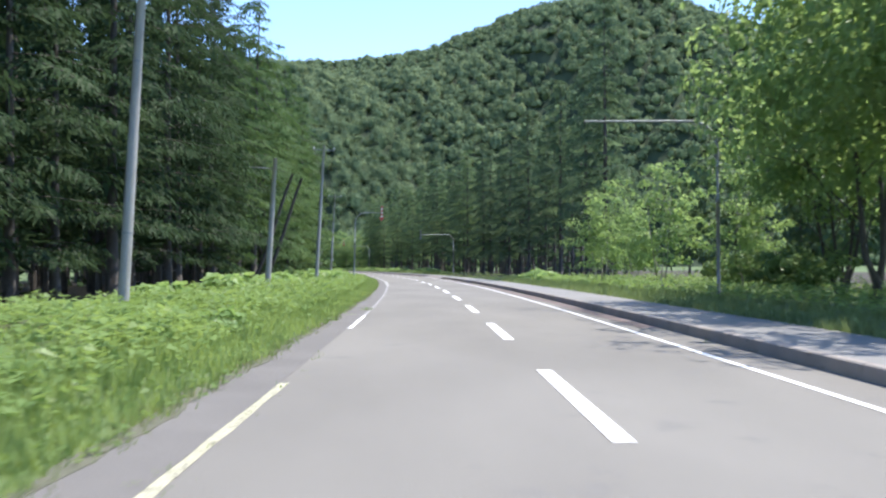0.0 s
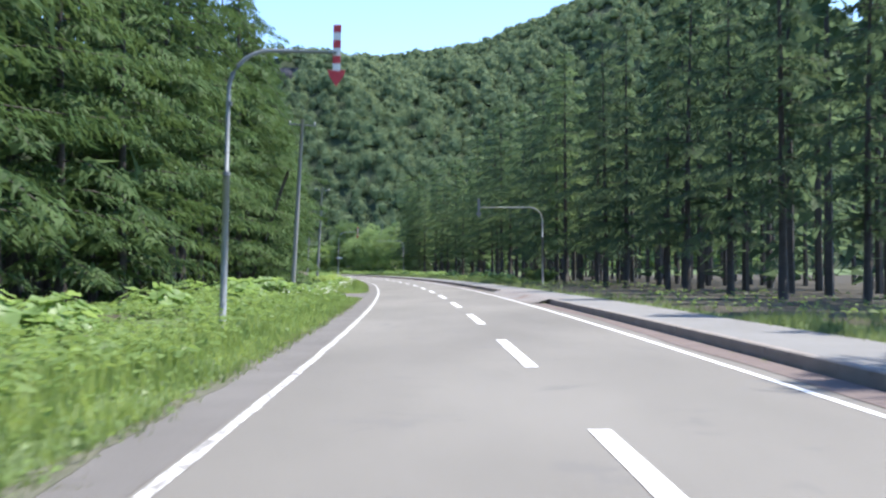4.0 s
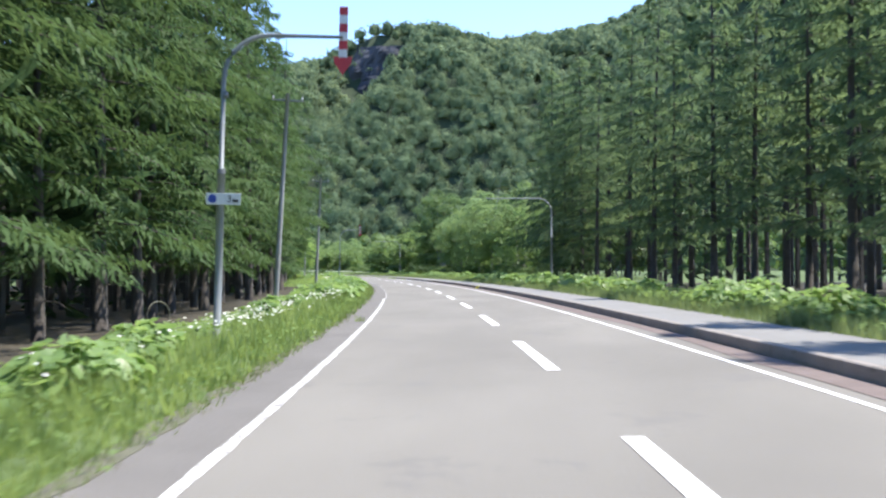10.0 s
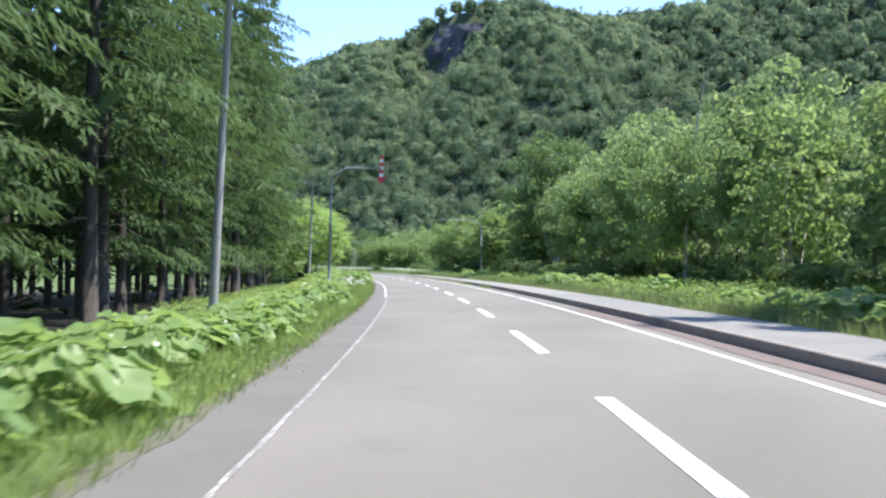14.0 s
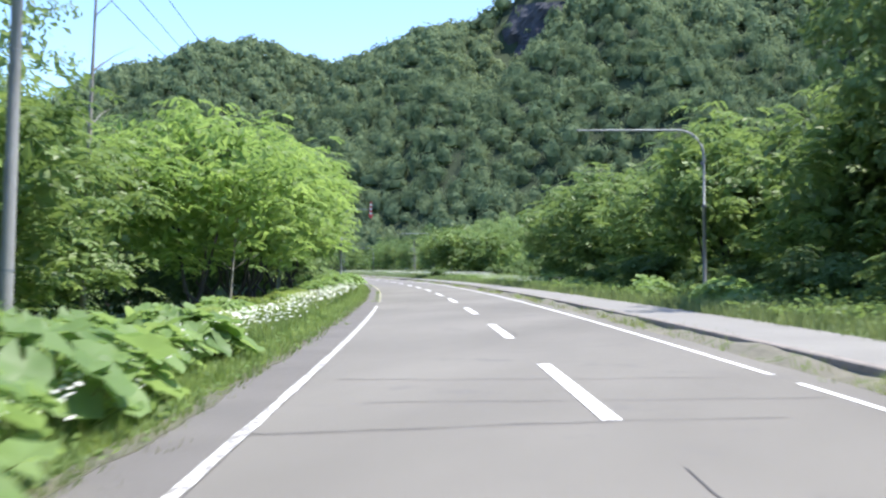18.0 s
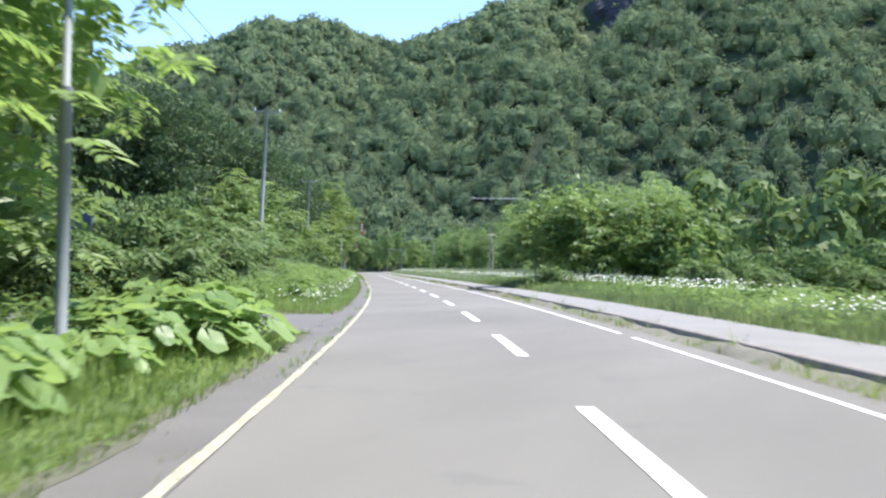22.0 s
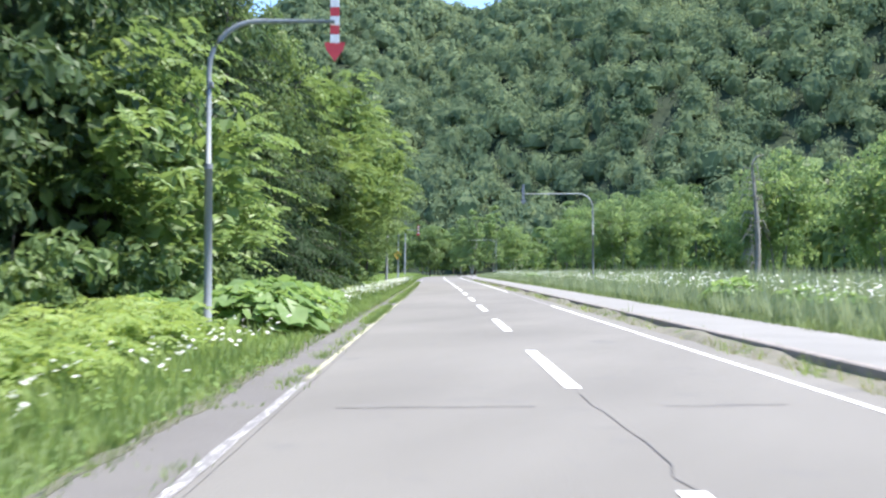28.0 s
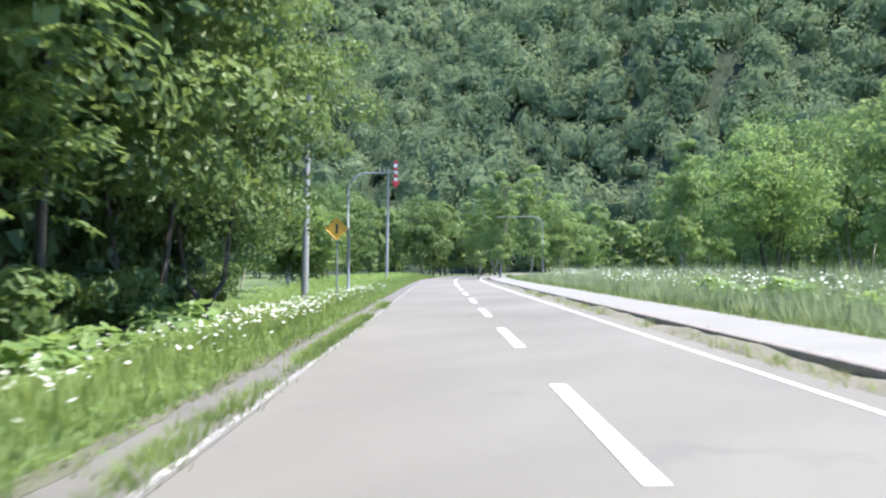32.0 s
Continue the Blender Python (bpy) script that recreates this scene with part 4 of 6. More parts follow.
rows_in = []
for k, o in enumerate((-15.0, -18.2, -21.6, -25.2, -29.0, -33.5)):
    for s in np.arange(-25, 292, 3.8):
        rows_in.append((s + rng.normal(0, 0.5), o + rng.normal(0, 0.5) + np.interp(s, [0, 60, 110], [-2.5, -1.5, 0]), rng.uniform(0.85, 1.1)))
for o in (-39.0, -46.0):
    for s in np.arange(-25, 300, 4.2):
        rows_in.append((s, o + rng.normal(0, 1.0), rng.uniform(0.85, 1.1)))
wood_of("conifer_wood", [inner_conifer(143, 17, 0.4, 2.8, 150)] + [inner_conifer(140 + k, 18, 3.5, 2.6, 170) for k in range(3)], rows_in, [NEEDLES_DEEP, BARK], "dense conifer plantation behind the front row, deep shade put into its needle colour")
rows_in = []
for k, o in enumerate((15.6, 20.0, 25.0, 31.0, 38.0)):
    for s in np.arange(68 + max(0, o - 13.0) * 3.3, 244, 4.8):
        rows_in.append((s + rng.normal(0, 0.5), o + rng.normal(0, 0.5) + np.interp(s, [60, 130, 160], [0, 0, 1.5]), rng.uniform(0.85, 1.1)))
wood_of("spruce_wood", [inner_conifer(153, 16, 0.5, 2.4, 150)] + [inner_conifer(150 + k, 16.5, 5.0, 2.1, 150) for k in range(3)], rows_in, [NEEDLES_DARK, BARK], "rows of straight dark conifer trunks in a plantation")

# broadleaf kinds
alder = tagged(broadleaf("broadleaf_tree", 201, 13, 4.6, 2.4, LEAVES, 70, 110, 0.27, 0.19, BARK_PALE, 4), "tall broadleaf tree in full summer leaf", "tree", "roadside trees")
alder2 = tagged(broadleaf("broadleaf_tree", 202, 11, 4.2, 0.6, LEAVES, 66, 110, 0.27, 0.19, BARK_PALE, 3), "spreading broadleaf tree in full summer leaf", "tree", "roadside trees")
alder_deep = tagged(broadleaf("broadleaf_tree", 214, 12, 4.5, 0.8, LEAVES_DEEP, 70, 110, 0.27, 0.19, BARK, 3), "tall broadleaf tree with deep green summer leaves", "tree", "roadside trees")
alder_light = tagged(broadleaf("broadleaf_tree", 215, 12.5, 4.7, 1.3, LEAVES_PALE, 76, 110, 0.24, 0.16, BARK, 4), "tall broadleaf tree with pale fluttering leaves", "tree", "roadside trees")
birch = tagged(broadleaf("birch_tree", 216, 13.5, 2.9, 6.0, LEAVES_GREY, 26, 60, 0.16, 0.11, BARK, 2, 0.8), "tall thin birch with sparse airy leaves", "tree", "roadside trees")
sapling = tagged(broadleaf("sapling", 203, 6.0, 2.2, 0.4, LEAVES_PALE, 36, 48, 0.2, 0.13, BARK_PALE, 3, 0.7), "slender young tree with fresh bright green leaves", "young tree", "roadside trees")
walnut = tagged(broadleaf("walnut_tree", 204, 8.2, 4.3, 1.2, LEAVES_FRESH, 84, 100, 0.24, 0.105, BARK, 4, 1.0, True), "low spreading walnut tree with long feathered leaves", "tree", "roadside trees")
walnut2 = tagged(broadleaf("walnut_tree", 205, 6.8, 4.0, 0.4, LEAVES_WALNUT, 80, 120, 0.24, 0.105, BARK, 4, 1.0, True), "rounded walnut tree with drooping feathered leaves", "tree", "roadside trees")
walnut_wide = tagged(broadleaf("walnut_tree", 213, 5.9, 5.0, 1.1, LEAVES_WALNUT, 84, 130, 0.24, 0.105, BARK, 4, 1.0, True), "low wide walnut tree shading the footway", "tree", "roadside trees")
vine_tree = tagged(broadleaf("broadleaf_tree", 219, 14.5, 5.2, 0.7, LEAVES_VINE, 104, 150, 0.28, 0.13, BARK, 3, 1.0, True), "tall tree with drooping feathered leaves over the verge", "tree", "roadside trees")
dark_tree = tagged(broadleaf("broadleaf_tree", 206, 15, 5.2, 1.4, LEAVES_DARK, 90, 280, 0.22, 0.15, BARK, 2), "tall shady tree hung with climbing leaves", "tree", "roadside trees")
willow = tagged(broadleaf("willow_tree", 207, 9, 3.4, 0.3, LEAVES_GREY, 60, 100, 0.3, 0.13, BARK_PALE, 3), "grey-green willow beyond the meadow", "tree", "trees beyond the meadow")
poplar = tagged(broadleaf("poplar_tree", 208, 12, 2.5, 0.4, LEAVES_GREY, 56, 90, 0.27, 0.18, BARK_PALE, 1), "slim upright tree beyond the meadow", "tree", "trees beyond the meadow")
shrub = tagged(broadleaf("shrub", 209, 2.6, 1.9, 0.05, LEAVES, 30, 65, 0.26, 0.15, BARK, 3, 0.5), "dense leafy green shrub", "shrub", "roadside shrubs")
sumac = tagged(broadleaf("shrub", 210, 2.4, 1.8, 0.1, LEAVES, 28, 90, 0.26, 0.11, BARK, 3, 0.5, True), "low shrub with bright feathered leaves", "shrub", "roadside shrubs")

fern = tagged(broadleaf("fern_clump", 211, 0.95, 0.8, 0.1, FERN, 10, 56, 0.13, 0.07, BARK, 2, 0.3, True), "yellow-green fern clump in the verge", "fern", "ferns along the verge")
bank_fern = tagged(broadleaf("fern_clump", 217, 1.0, 0.8, 0.1, WEED, 10, 56, 0.13, 0.07, BARK, 2, 0.3, True), "green fern clump on the grassy bank", "fern", "ferns along the verge")
for s0, s1, o0, o1, n in ((382, 402, -7.6, -5.0, 20), (402, 432, -7.4, -4.9, 40), (438, 466, -7.8, -5.0, 54), (300, 345, -7.3, -5.7, 52), (268, 284, -7.5, -6.0, 5), (134, 150, -7.4, -5.6, 10), (476, 512, -7.6, -6.4, 9)):
    for q in range(n):
        plant(bank_fern if 380 < s0 < 410 else fern, rng.uniform(s0, s1), rng.uniform(o0, o1), rng.uniform(0.8, 1.4) * (0.6 if s0 > 470 else 0.62 if s0 == 300 else 0.9 if s0 > 295 else 1.0), rng.uniform(0, 360))
def trees(*row):
    """A row of trees and shrubs: model, s, off, size."""
    for model, s, off, size in row:
        plant(model, s, off, size * rng.uniform(0.95, 1.05), rng.uniform(0, 360))


# right side before the conifers
trees((alder_light, 17, 10.8, 1.0), (alder_light, 10.5, 10.4, 1.0), (alder_light, 4, 10.8, 1.0), (alder_light, 24.5, 13.0, 0.85), (sapling, 40, 7.6, 0.75), (sapling, 36, 9.8, 0.97), (sapling, 59.5, 12.6, 1.15), (sapling, 53, 12.0, 0.8), (sapling, 30, 11.6, 0.8), (sapling, 46, 11.0, 0.6))
trees((shrub, 27, 11.6, 0.8), (shrub, 33, 12.0, 0.7), (shrub, 22, 11.0, 0.7), (shrub, 132, 9.3, 0.5), (shrub, 126, 9.0, 0.45))
# right side after the conifers
trees((sapling, 251, 14.5, 1.3), (willow, 256, 16, 1.0), (sapling, 262, 13.0, 1.3), (alder2, 250, 21, 0.9), (willow, 267, 14.5, 1.15), (willow, 275, 13.6, 1.05), (willow, 283, 13.5, 1.1), (willow, 290, 13.8, 1.2), (alder2, 296, 17, 0.9), (willow, 298, 13.2, 1.0), (willow, 305, 13.6, 1.0), (sapling, 279, 12.2, 1.2))
trees((alder, 313, 12.8, 1.0), (alder2, 318, 15.0, 0.9), (walnut2, 322, 13.5, 1.15), (walnut2, 331, 11.6, 1.1), (walnut2, 340, 11.4, 1.0), (walnut2, 349.5, 10.6, 1.05), (walnut2, 357, 11.0, 1.1), (walnut2, 364, 11.6, 0.9), (walnut2, 371, 14.2, 1.0))
trees((sumac, 390, 11.5, 0.6), (sumac, 396.5, 11.3, 0.65), (sumac, 383, 12.0, 0.6), (shrub, 378, 13.6, 1.0), (shrub, 386, 15.5, 1.0), (shrub, 393, 16, 1.0), (shrub, 401, 16, 1.0))
trees((walnut_wide, 411, 9.2, 1.0), (walnut_wide, 418.5, 11.6, 0.95), (walnut2, 409, 13.0, 0.8), (sumac, 405.5, 6.3, 0.5), (sumac, 409, 12.5, 0.7))
# left side after the conifers
trees((birch, 321, -15, 1.0), (birch, 309, -13.5, 0.85), (sapling, 297, -11, 1.1), (sapling, 304, -12, 1.3), (walnut2, 309, -11.5, 0.95), (walnut2, 316, -12, 1.0), (walnut, 322, -8.8, 0.95), (walnut, 327.5, -8.2, 0.9), (walnut, 333, -10, 1.1), (walnut, 338, -8.8, 1.05))
trees((walnut, 344.5, -9.5, 1.2), (walnut, 351, -8.8, 1.1), (walnut, 357, -8.2, 1.1), (walnut, 362.5, -8.4, 1.05), (walnut2, 367, -10, 1.1), (alder2, 324, -17, 0.9), (alder, 350, -17, 0.85))
trees((sumac, 383.0, -8.0, 0.8), (sumac, 382.5, -11.0, 0.9), (sumac, 383.5, -14.0, 1.0), (sumac, 387, -8.4, 0.95), (sumac, 391, -9.2, 1.1), (sumac, 395, -8.2, 0.95), (sumac, 399, -9.4, 1.15), (shrub, 389, -12, 1.2), (shrub, 396, -12.5, 1.3), (sumac, 380.5, -12, 1.1))
trees((alder_deep, 398, -21, 1.0), (alder_deep, 408, -22, 1.05), (alder_deep, 390, -24, 1.15), (alder_deep, 416, -14.5, 0.85), (alder_deep, 405, -13.5, 0.7), (walnut2, 411, -9.6, 0.8), (sumac, 406, -8.6, 1.0), (alder_deep, 420, -10.8, 0.72), (sumac, 415, -8.4, 1.0))
trees((alder_deep, 428.5, -10.4, 0.72), (shrub, 424, -8.5, 1.0), (alder_deep, 428, -15.0, 0.95), (alder_deep, 438, -14.5, 1.0), (walnut2, 437, -10.5, 0.9), (shrub, 433, -8.3, 1.0), (shrub, 443, -8.2, 1.1), (alder_deep, 447, -13.5, 1.05), (walnut2, 446, -10, 0.9))
trees((shrub, 452, -8.4, 1.1), (alder_deep, 456, -11.5, 1.0), (shrub, 461, -8.6, 1.0), (alder_deep, 462, -12.0, 1.05), (alder_deep, 469, -11.5, 1.1), (walnut2, 470, -9.4, 1.1), (alder_deep, 478, -12.0, 1.2), (shrub, 468, -8.4, 1.0), (walnut2, 477, -9.6, 0.85), (shrub, 476, -8.3, 0.8))
trees((dark_tree, 488, -13.5, 1.0), (dark_tree, 493, -12.4, 1.05), (dark_tree, 500, -12.6, 1.05), (vine_tree, 507, -11.5, 1.05), (vine_tree, 514.5, -8.6, 1.05), (vine_tree, 522, -8.6, 1.0), (shrub, 503.5, -8.6, 0.75), (shrub, 509, -8.4, 0.9), (shrub, 513, -8.0, 0.7), (shrub, 518, -8.3, 0.95), (shrub, 524.5, -7.9, 0.8), (shrub, 530, -8.0, 0.75), (dark_tree, 528, -8.5, 1.05), (dark_tree, 535, -8.2, 0.95), (dark_tree, 541, -8.0, 0.92))
trees((dark_tree, 491, -18, 1.2), (dark_tree, 503, -18, 1.2), (dark_tree, 516, -18, 1.2), (dark_tree, 529, -17, 1.1), (alder, 540, -13.5, 1.0), (shrub, 545, -9.5, 0.9), (alder, 556, -13, 0.8), (alder2, 566, -12, 0.8), (walnut2, 576, -10, 0.8))
# beyond the meadow on the right
trees((willow, 430, 19, 0.9), (willow, 440, 21, 1.0), (willow, 449, 20, 0.95), (poplar, 458, 24, 0.8), (willow, 466, 22, 1.0), (willow, 476, 24, 0.9), (willow, 486, 25, 1.0), (poplar, 497, 22, 0.75), (willow, 505, 24, 0.95))
trees((willow, 515, 21, 0.95), (willow, 525, 23, 0.9), (willow, 535, 18, 0.85), (willow, 545, 15.5, 0.95), (alder_light, 559, 14, 0.68), (alder2, 570, 18, 0.95), (willow, 560, 22, 0.8), (alder2, 574, 24, 1.0), (poplar, 585, 16, 0.85), (willow, 596, 20, 1.0))
trees((poplar, 617, 4.2, 0.9), (poplar, 622, 7.6, 0.95), (poplar, 628, 2.0, 0.8), (willow, 634, 11, 1.0), (alder2, 604, 34, 1.3), (sapling, 640, 15, 1.0), (alder2, 612, 22, 1.0), (alder2, 640, -5, 0.9), (alder, 645, 3, 0.8), (alder2, 632, -14, 1.0), (alder, 600, -14, 0.8), (alder2, 618, -14, 0.9))

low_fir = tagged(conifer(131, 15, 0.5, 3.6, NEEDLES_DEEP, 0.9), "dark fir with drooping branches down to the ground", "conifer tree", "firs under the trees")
for s, off, size in ((492.5, -10.2, 0.9), (497, -9.3, 1.0), (502, -9.0, 1.0), (506.5, -9.4, 0.95), (482, -11.6, 0.95), (487, -9.6, 0.95)):
    plant(low_fir, s, off, size, rng.uniform(0, 360))

# bushes under the trees, with shade put into their dark leaf colour
shade_bush = tagged(broadleaf("shrub", 212, 3.4, 2.0, 0.05, LEAVES_DEEP, 26, 46, 0.24, 0.15, BARK, 3, 0.5), "leafy bush under tall trees, its dark colour standing in for shade", "shrub", "shrubs under the trees")
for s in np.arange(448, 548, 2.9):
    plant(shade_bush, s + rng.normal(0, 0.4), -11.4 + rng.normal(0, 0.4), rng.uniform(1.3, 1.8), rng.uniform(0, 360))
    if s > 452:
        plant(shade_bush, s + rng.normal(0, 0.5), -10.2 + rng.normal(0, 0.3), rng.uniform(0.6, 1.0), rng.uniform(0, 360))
for s in np.arange(246, 372, 5.0):
    plant(shrub, s + rng.normal(0, 0.8), 12.2 + rng.normal(0, 0.5), rng.uniform(0.5, 0.9), rng.uniform(0, 360))
for s in np.arange(286, 346, 4.6):
    plant(sumac, s + rng.normal(0, 0.8), 9.3 + rng.normal(0, 0.4), rng.uniform(0.5, 0.8), rng.uniform(0, 360))
for s in np.arange(302, 368, 5.0):
    plant(shade_bush, s + rng.normal(0, 0.8), -12.0 + rng.normal(0, 0.5), rng.uniform(0.6, 0.9), rng.uniform(0, 360))

# far woods along the valley floor
far = []
for _ in range(230):
    s = rng.uniform(255, 700)
    far.append((s, rng.uniform(28, 110), rng.uniform(0.7, 1.25)))
near_by = []
for s in np.arange(2, 58, 4.5):
    for o in (19.0, 24.0):
        near_by.append((s + rng.normal(0, 0.8), o + rng.normal(0, 1.0), rng.uniform(0.55, 0.85)))
for s in np.arange(478, 552, 3.2):
    for o in (-13.0, -16.0, -20.0, -25.0):
        near_by.append((s + rng.normal(0, 0.8), o + rng.normal(0, 0.6), rng.uniform(0.7, 1.1)))
for s in np.arange(246, 372, 4.5):
    near_by.append((s + rng.normal(0, 0.8), 19 + rng.normal(0, 1.0), rng.uniform(0.5, 0.8)))
    near_by.append((s + rng.normal(0, 0.8), 25 + rng.normal(0, 1.0), rng.uniform(0.6, 0.9)))
for s in np.arange(300, 372, 4.0):
    near_by.append((s + rng.normal(0, 0.8), -15.5 + rng.normal(0, 1.0), rng.uniform(0.5, 0.75)))
for s in np.arange(384, 480, 4.0):
    near_by.append((s + rng.normal(0, 0.8), -17.5 + rng.normal(0, 1.0), rng.uniform(0.7, 1.0)))
    near_by.append((s + rng.normal(0, 0.8), -24 + rng.normal(0, 1.5), rng.uniform(0.8, 1.2)))
for _ in range(160):
    s = rng.uniform(300, 690)
    far.append((s, -rng.uniform(22, 90), rng.uniform(0.7, 1.25)))
for _ in range(120):
    far.append((rng.uniform(640, 720), rng.uniform(-40, 60), rng.uniform(0.6, 1.0)))


def far_tree(seed, cards=60, size=0.46):
    rng = np.random.default_rng(seed)
    LV, LF = [], []
    z = np.array([-0.3, 3.0, 8.0])
    tv, tf = tube(np.stack([0 * z, 0 * z, z], -1), [0.16, 0.12, 0.03], 4)
    for k in range(4):
        v, f, lv, lf = blob_tree(seed * 7 + k, cards, 0.9, size)
        r = rng.uniform(1.7, 2.5)
        at = np.array([rng.normal(0, 1.1), rng.normal(0, 1.1), (2.2, 4.2, 6.2, 8.0)[k]])
        LV.append(lv * r + at), LF.append(lf + 3 * cards * k)
    return tv, tf, np.concatenate(LV), np.concatenate(LF)


wood_of("valley_wood", [far_tree(31), far_tree(32), far_tree(33)], far, [LEAVES_DARK, BARK], "mixed broadleaf wood on the valley floor")
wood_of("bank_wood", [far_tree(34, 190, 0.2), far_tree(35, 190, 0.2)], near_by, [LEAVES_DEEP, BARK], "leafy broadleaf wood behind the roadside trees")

# ---- verge plants ----


def on_ground(s, off, up=0.0):
    x, y = plan(s, off)
    return np.stack([x, y, level(s, off) + up], -1)


def blades(shape, s, off, tall, per=9, wide=0.016, spread=0.16, slot=0):
    """Tufts of grass: thin bent blades."""
    n = len(s)
    root = np.repeat(on_ground(s, off, -0.02), per, 0)
    m = n * per
    phi = rng.uniform(0, 6.28, m)
    o = np.stack([np.cos(phi), np.sin(phi), 0 * phi], -1)
    h = np.repeat(tall, per) * rng.uniform(0.6, 1.15, m)
    root = root + o * (rng.uniform(0, spread, m))[:, None]
    sd = np.stack([-o[:, 1], o[:, 0], 0 * phi], -1) * (wide * rng.uniform(0.7, 1.3, m))[:, None]
    tip = root + o * (h * rng.uniform(0.15, 0.6, m))[:, None] + np.array([0, 0, 1.0]) * h[:, None]
    shape.add(np.stack([root - sd, root + sd, tip], 1).reshape(-1, 3), np.arange(m * 3).reshape(-1, 3), slot)


def spread_over(s0, s1, o0, o1, per_m2):
    n = int(abs((s1 - s0) * (o1 - o0)) * per_m2)
    return rng.uniform(s0, s1, n), rng.uniform(o0, o1, n)


def off_drive(s, o):
    """Keeps plants off the turn-offs."""
    return ~(((s > 95.8) & (s < 104.9) & (o > drive_far(s) + 0.25)) | ((s > 370.3) & (s < 379.9) & (o < 0) & (o > -11)))


verge, behind = Shape(), Shape()
for s0, s1, o0, o1, dens, lo, hi in ((-14, 640, -4.2, -3.36, 52, 0.08, 0.22), (-14, 640, -5.6, -4.1, 28, 0.16, 0.42), (545, 640, -9, -5.5, 6, 0.3, 0.6), (-10, 60, -9, -5.6, 5, 0.25, 0.5), (380, 470, -8, -5.5, 5, 0.35, 0.7),
                                     (-10, 74, 5.0, 6.0, 16, 0.12, 0.3), (74, 128, 5.1, 6.5, 2, 0.1, 0.3), (128, 428, 5.0, 6.2, 20, 0.16, 0.45), (428, 640, 5.0, 5.5, 14, 0.1, 0.3), (0, 74, 6.0, 8.5, 6, 0.2, 0.45), (128, 440, 6.0, 8.5, 6, 0.2, 0.45), (255, 300, -8, -5.5, 4, 0.3, 0.55), (385, 430, 5.6, 8.0, 7, 0.3, 0.55)):
    s, o = spread_over(s0, s1, o0, o1, dens)
    k = off_drive(s, o)
    blades(verge if o0 < 0 else behind, s[k], o[k], rng.uniform(lo, hi, k.sum()), 6, 0.014)
tagged(part("verge_grass", verge, GRASS), "bright green uncut grass on the road verges", "grass", kind="stuff")
s = rng.uniform(0, 545, 5200)
blades(behind, s, 4.96 + 0.07 * wave(s, 31, 4.0) + rng.normal(0, 0.06, len(s)), rng.uniform(0.2, 0.36, len(s)), 6, 0.014, 0.16)
tagged(part("footway_grass", behind, GRASS_DULL), "rank green grass behind the footway", "grass", kind="stuff")
meadow = Shape()
s, o = spread_over(428, 600, 5.4, 7.5, 9)
blades(meadow, s, o, rng.uniform(0.35, 0.75, len(s)), 7, 0.02, 0.18)
s, o = spread_over(428, 600, 7.5, 20, 6)
blades(meadow, s, o, rng.uniform(0.7, 1.25, len(s)) * np.interp(s, [428, 450], [0.6, 1]), 6, 0.028, 0.2)
s, o = spread_over(385, 432, -10, -5.6, 7)
blades(meadow, s, o, rng.uniform(0.7, 1.2, len(s)), 7, 0.024, 0.16)
tagged(part("meadow_grass", meadow, GRASS_TALL), "tall rank pale green meadow grass", "grass", kind="stuff")
kerb_weeds = Shape()
dry = Shape()
s = rng.uniform(278, 560, 8500)
s = s[(wave(s, 71, 2.6) > rng.uniform(-0.5, 0.5, len(s))) & ((s < 404) | (s > 412))]
k = rng.random(len(s)) < 0.5
blades(dry, s[k], 2.96 + rng.normal(0, 0.09, k.sum()), rng.uniform(0.06, 0.24, k.sum()), 7, 0.014, 0.14)
blades(kerb_weeds, s[~k], 2.98 + rng.normal(0, 0.11, (~k).sum()), rng.uniform(0.06, 0.28, (~k).sum()), 7, 0.014, 0.14)
s = rng.uniform(300, 560, 900)
blades(kerb_weeds, s, 3.26 + rng.normal(0, 0.03, len(s)), rng.uniform(0.18, 0.3, len(s)), 6, 0.012, 0.1)
s = rng.uniform(-14, 545, 15000)
s = s[(wave(s, 91, 2.2) > rng.uniform(-0.9, 0.3, len(s)))]
o = -3.38 + 0.1 * wave(s, 17, 3.0) + rng.normal(0, 0.09, len(s))
k = off_drive(s, o)
blades(dry, s[k], o[k], rng.uniform(0.04, 0.12, k.sum()), 6, 0.012, 0.12)
s = rng.uniform(377.7, 380.8, 2600)
blades(dry, s, rng.uniform(-19, -3.8, len(s)), rng.uniform(0.04, 0.14, len(s)), 7, 0.012, 0.2)
tagged(part("dry_weeds", dry, GRASS_DRY), "dry yellow-green weeds along the kerb face and asphalt edges", "weeds", kind="stuff")
s = rng.uniform(-14, 130, 90)
blades(kerb_weeds, s, 2.95 + rng.normal(0, 0.06, len(s)), rng.uniform(0.06, 0.16, len(s)), 5, 0.014, 0.1)
s = np.concatenate([rng.uniform(325, 460, 1000), rng.uniform(455, 540, 2200)])
s = s[wave(s, 73, 5.0) > -0.15]
blades(kerb_weeds, s, -2.88 + rng.normal(0, 0.06, len(s)), rng.uniform(0.05, 0.16, len(s)), 6, 0.014, 0.1)
s = rng.uniform(468, 545, 8300)
s = s[wave(s, 75, 3.0) > rng.uniform(-0.7, 0.2, len(s))]
blades(kerb_weeds, s, -2.93 + rng.normal(0, 0.075, len(s)), rng.uniform(0.06, 0.2, len(s)), 6, 0.014, 0.1)
s = rng.uniform(-14, 3, 110)
blades(kerb_weeds, s, -2.76 + rng.normal(0, 0.06, len(s)), rng.uniform(0.04, 0.12, len(s)), 6, 0.012, 0.1)
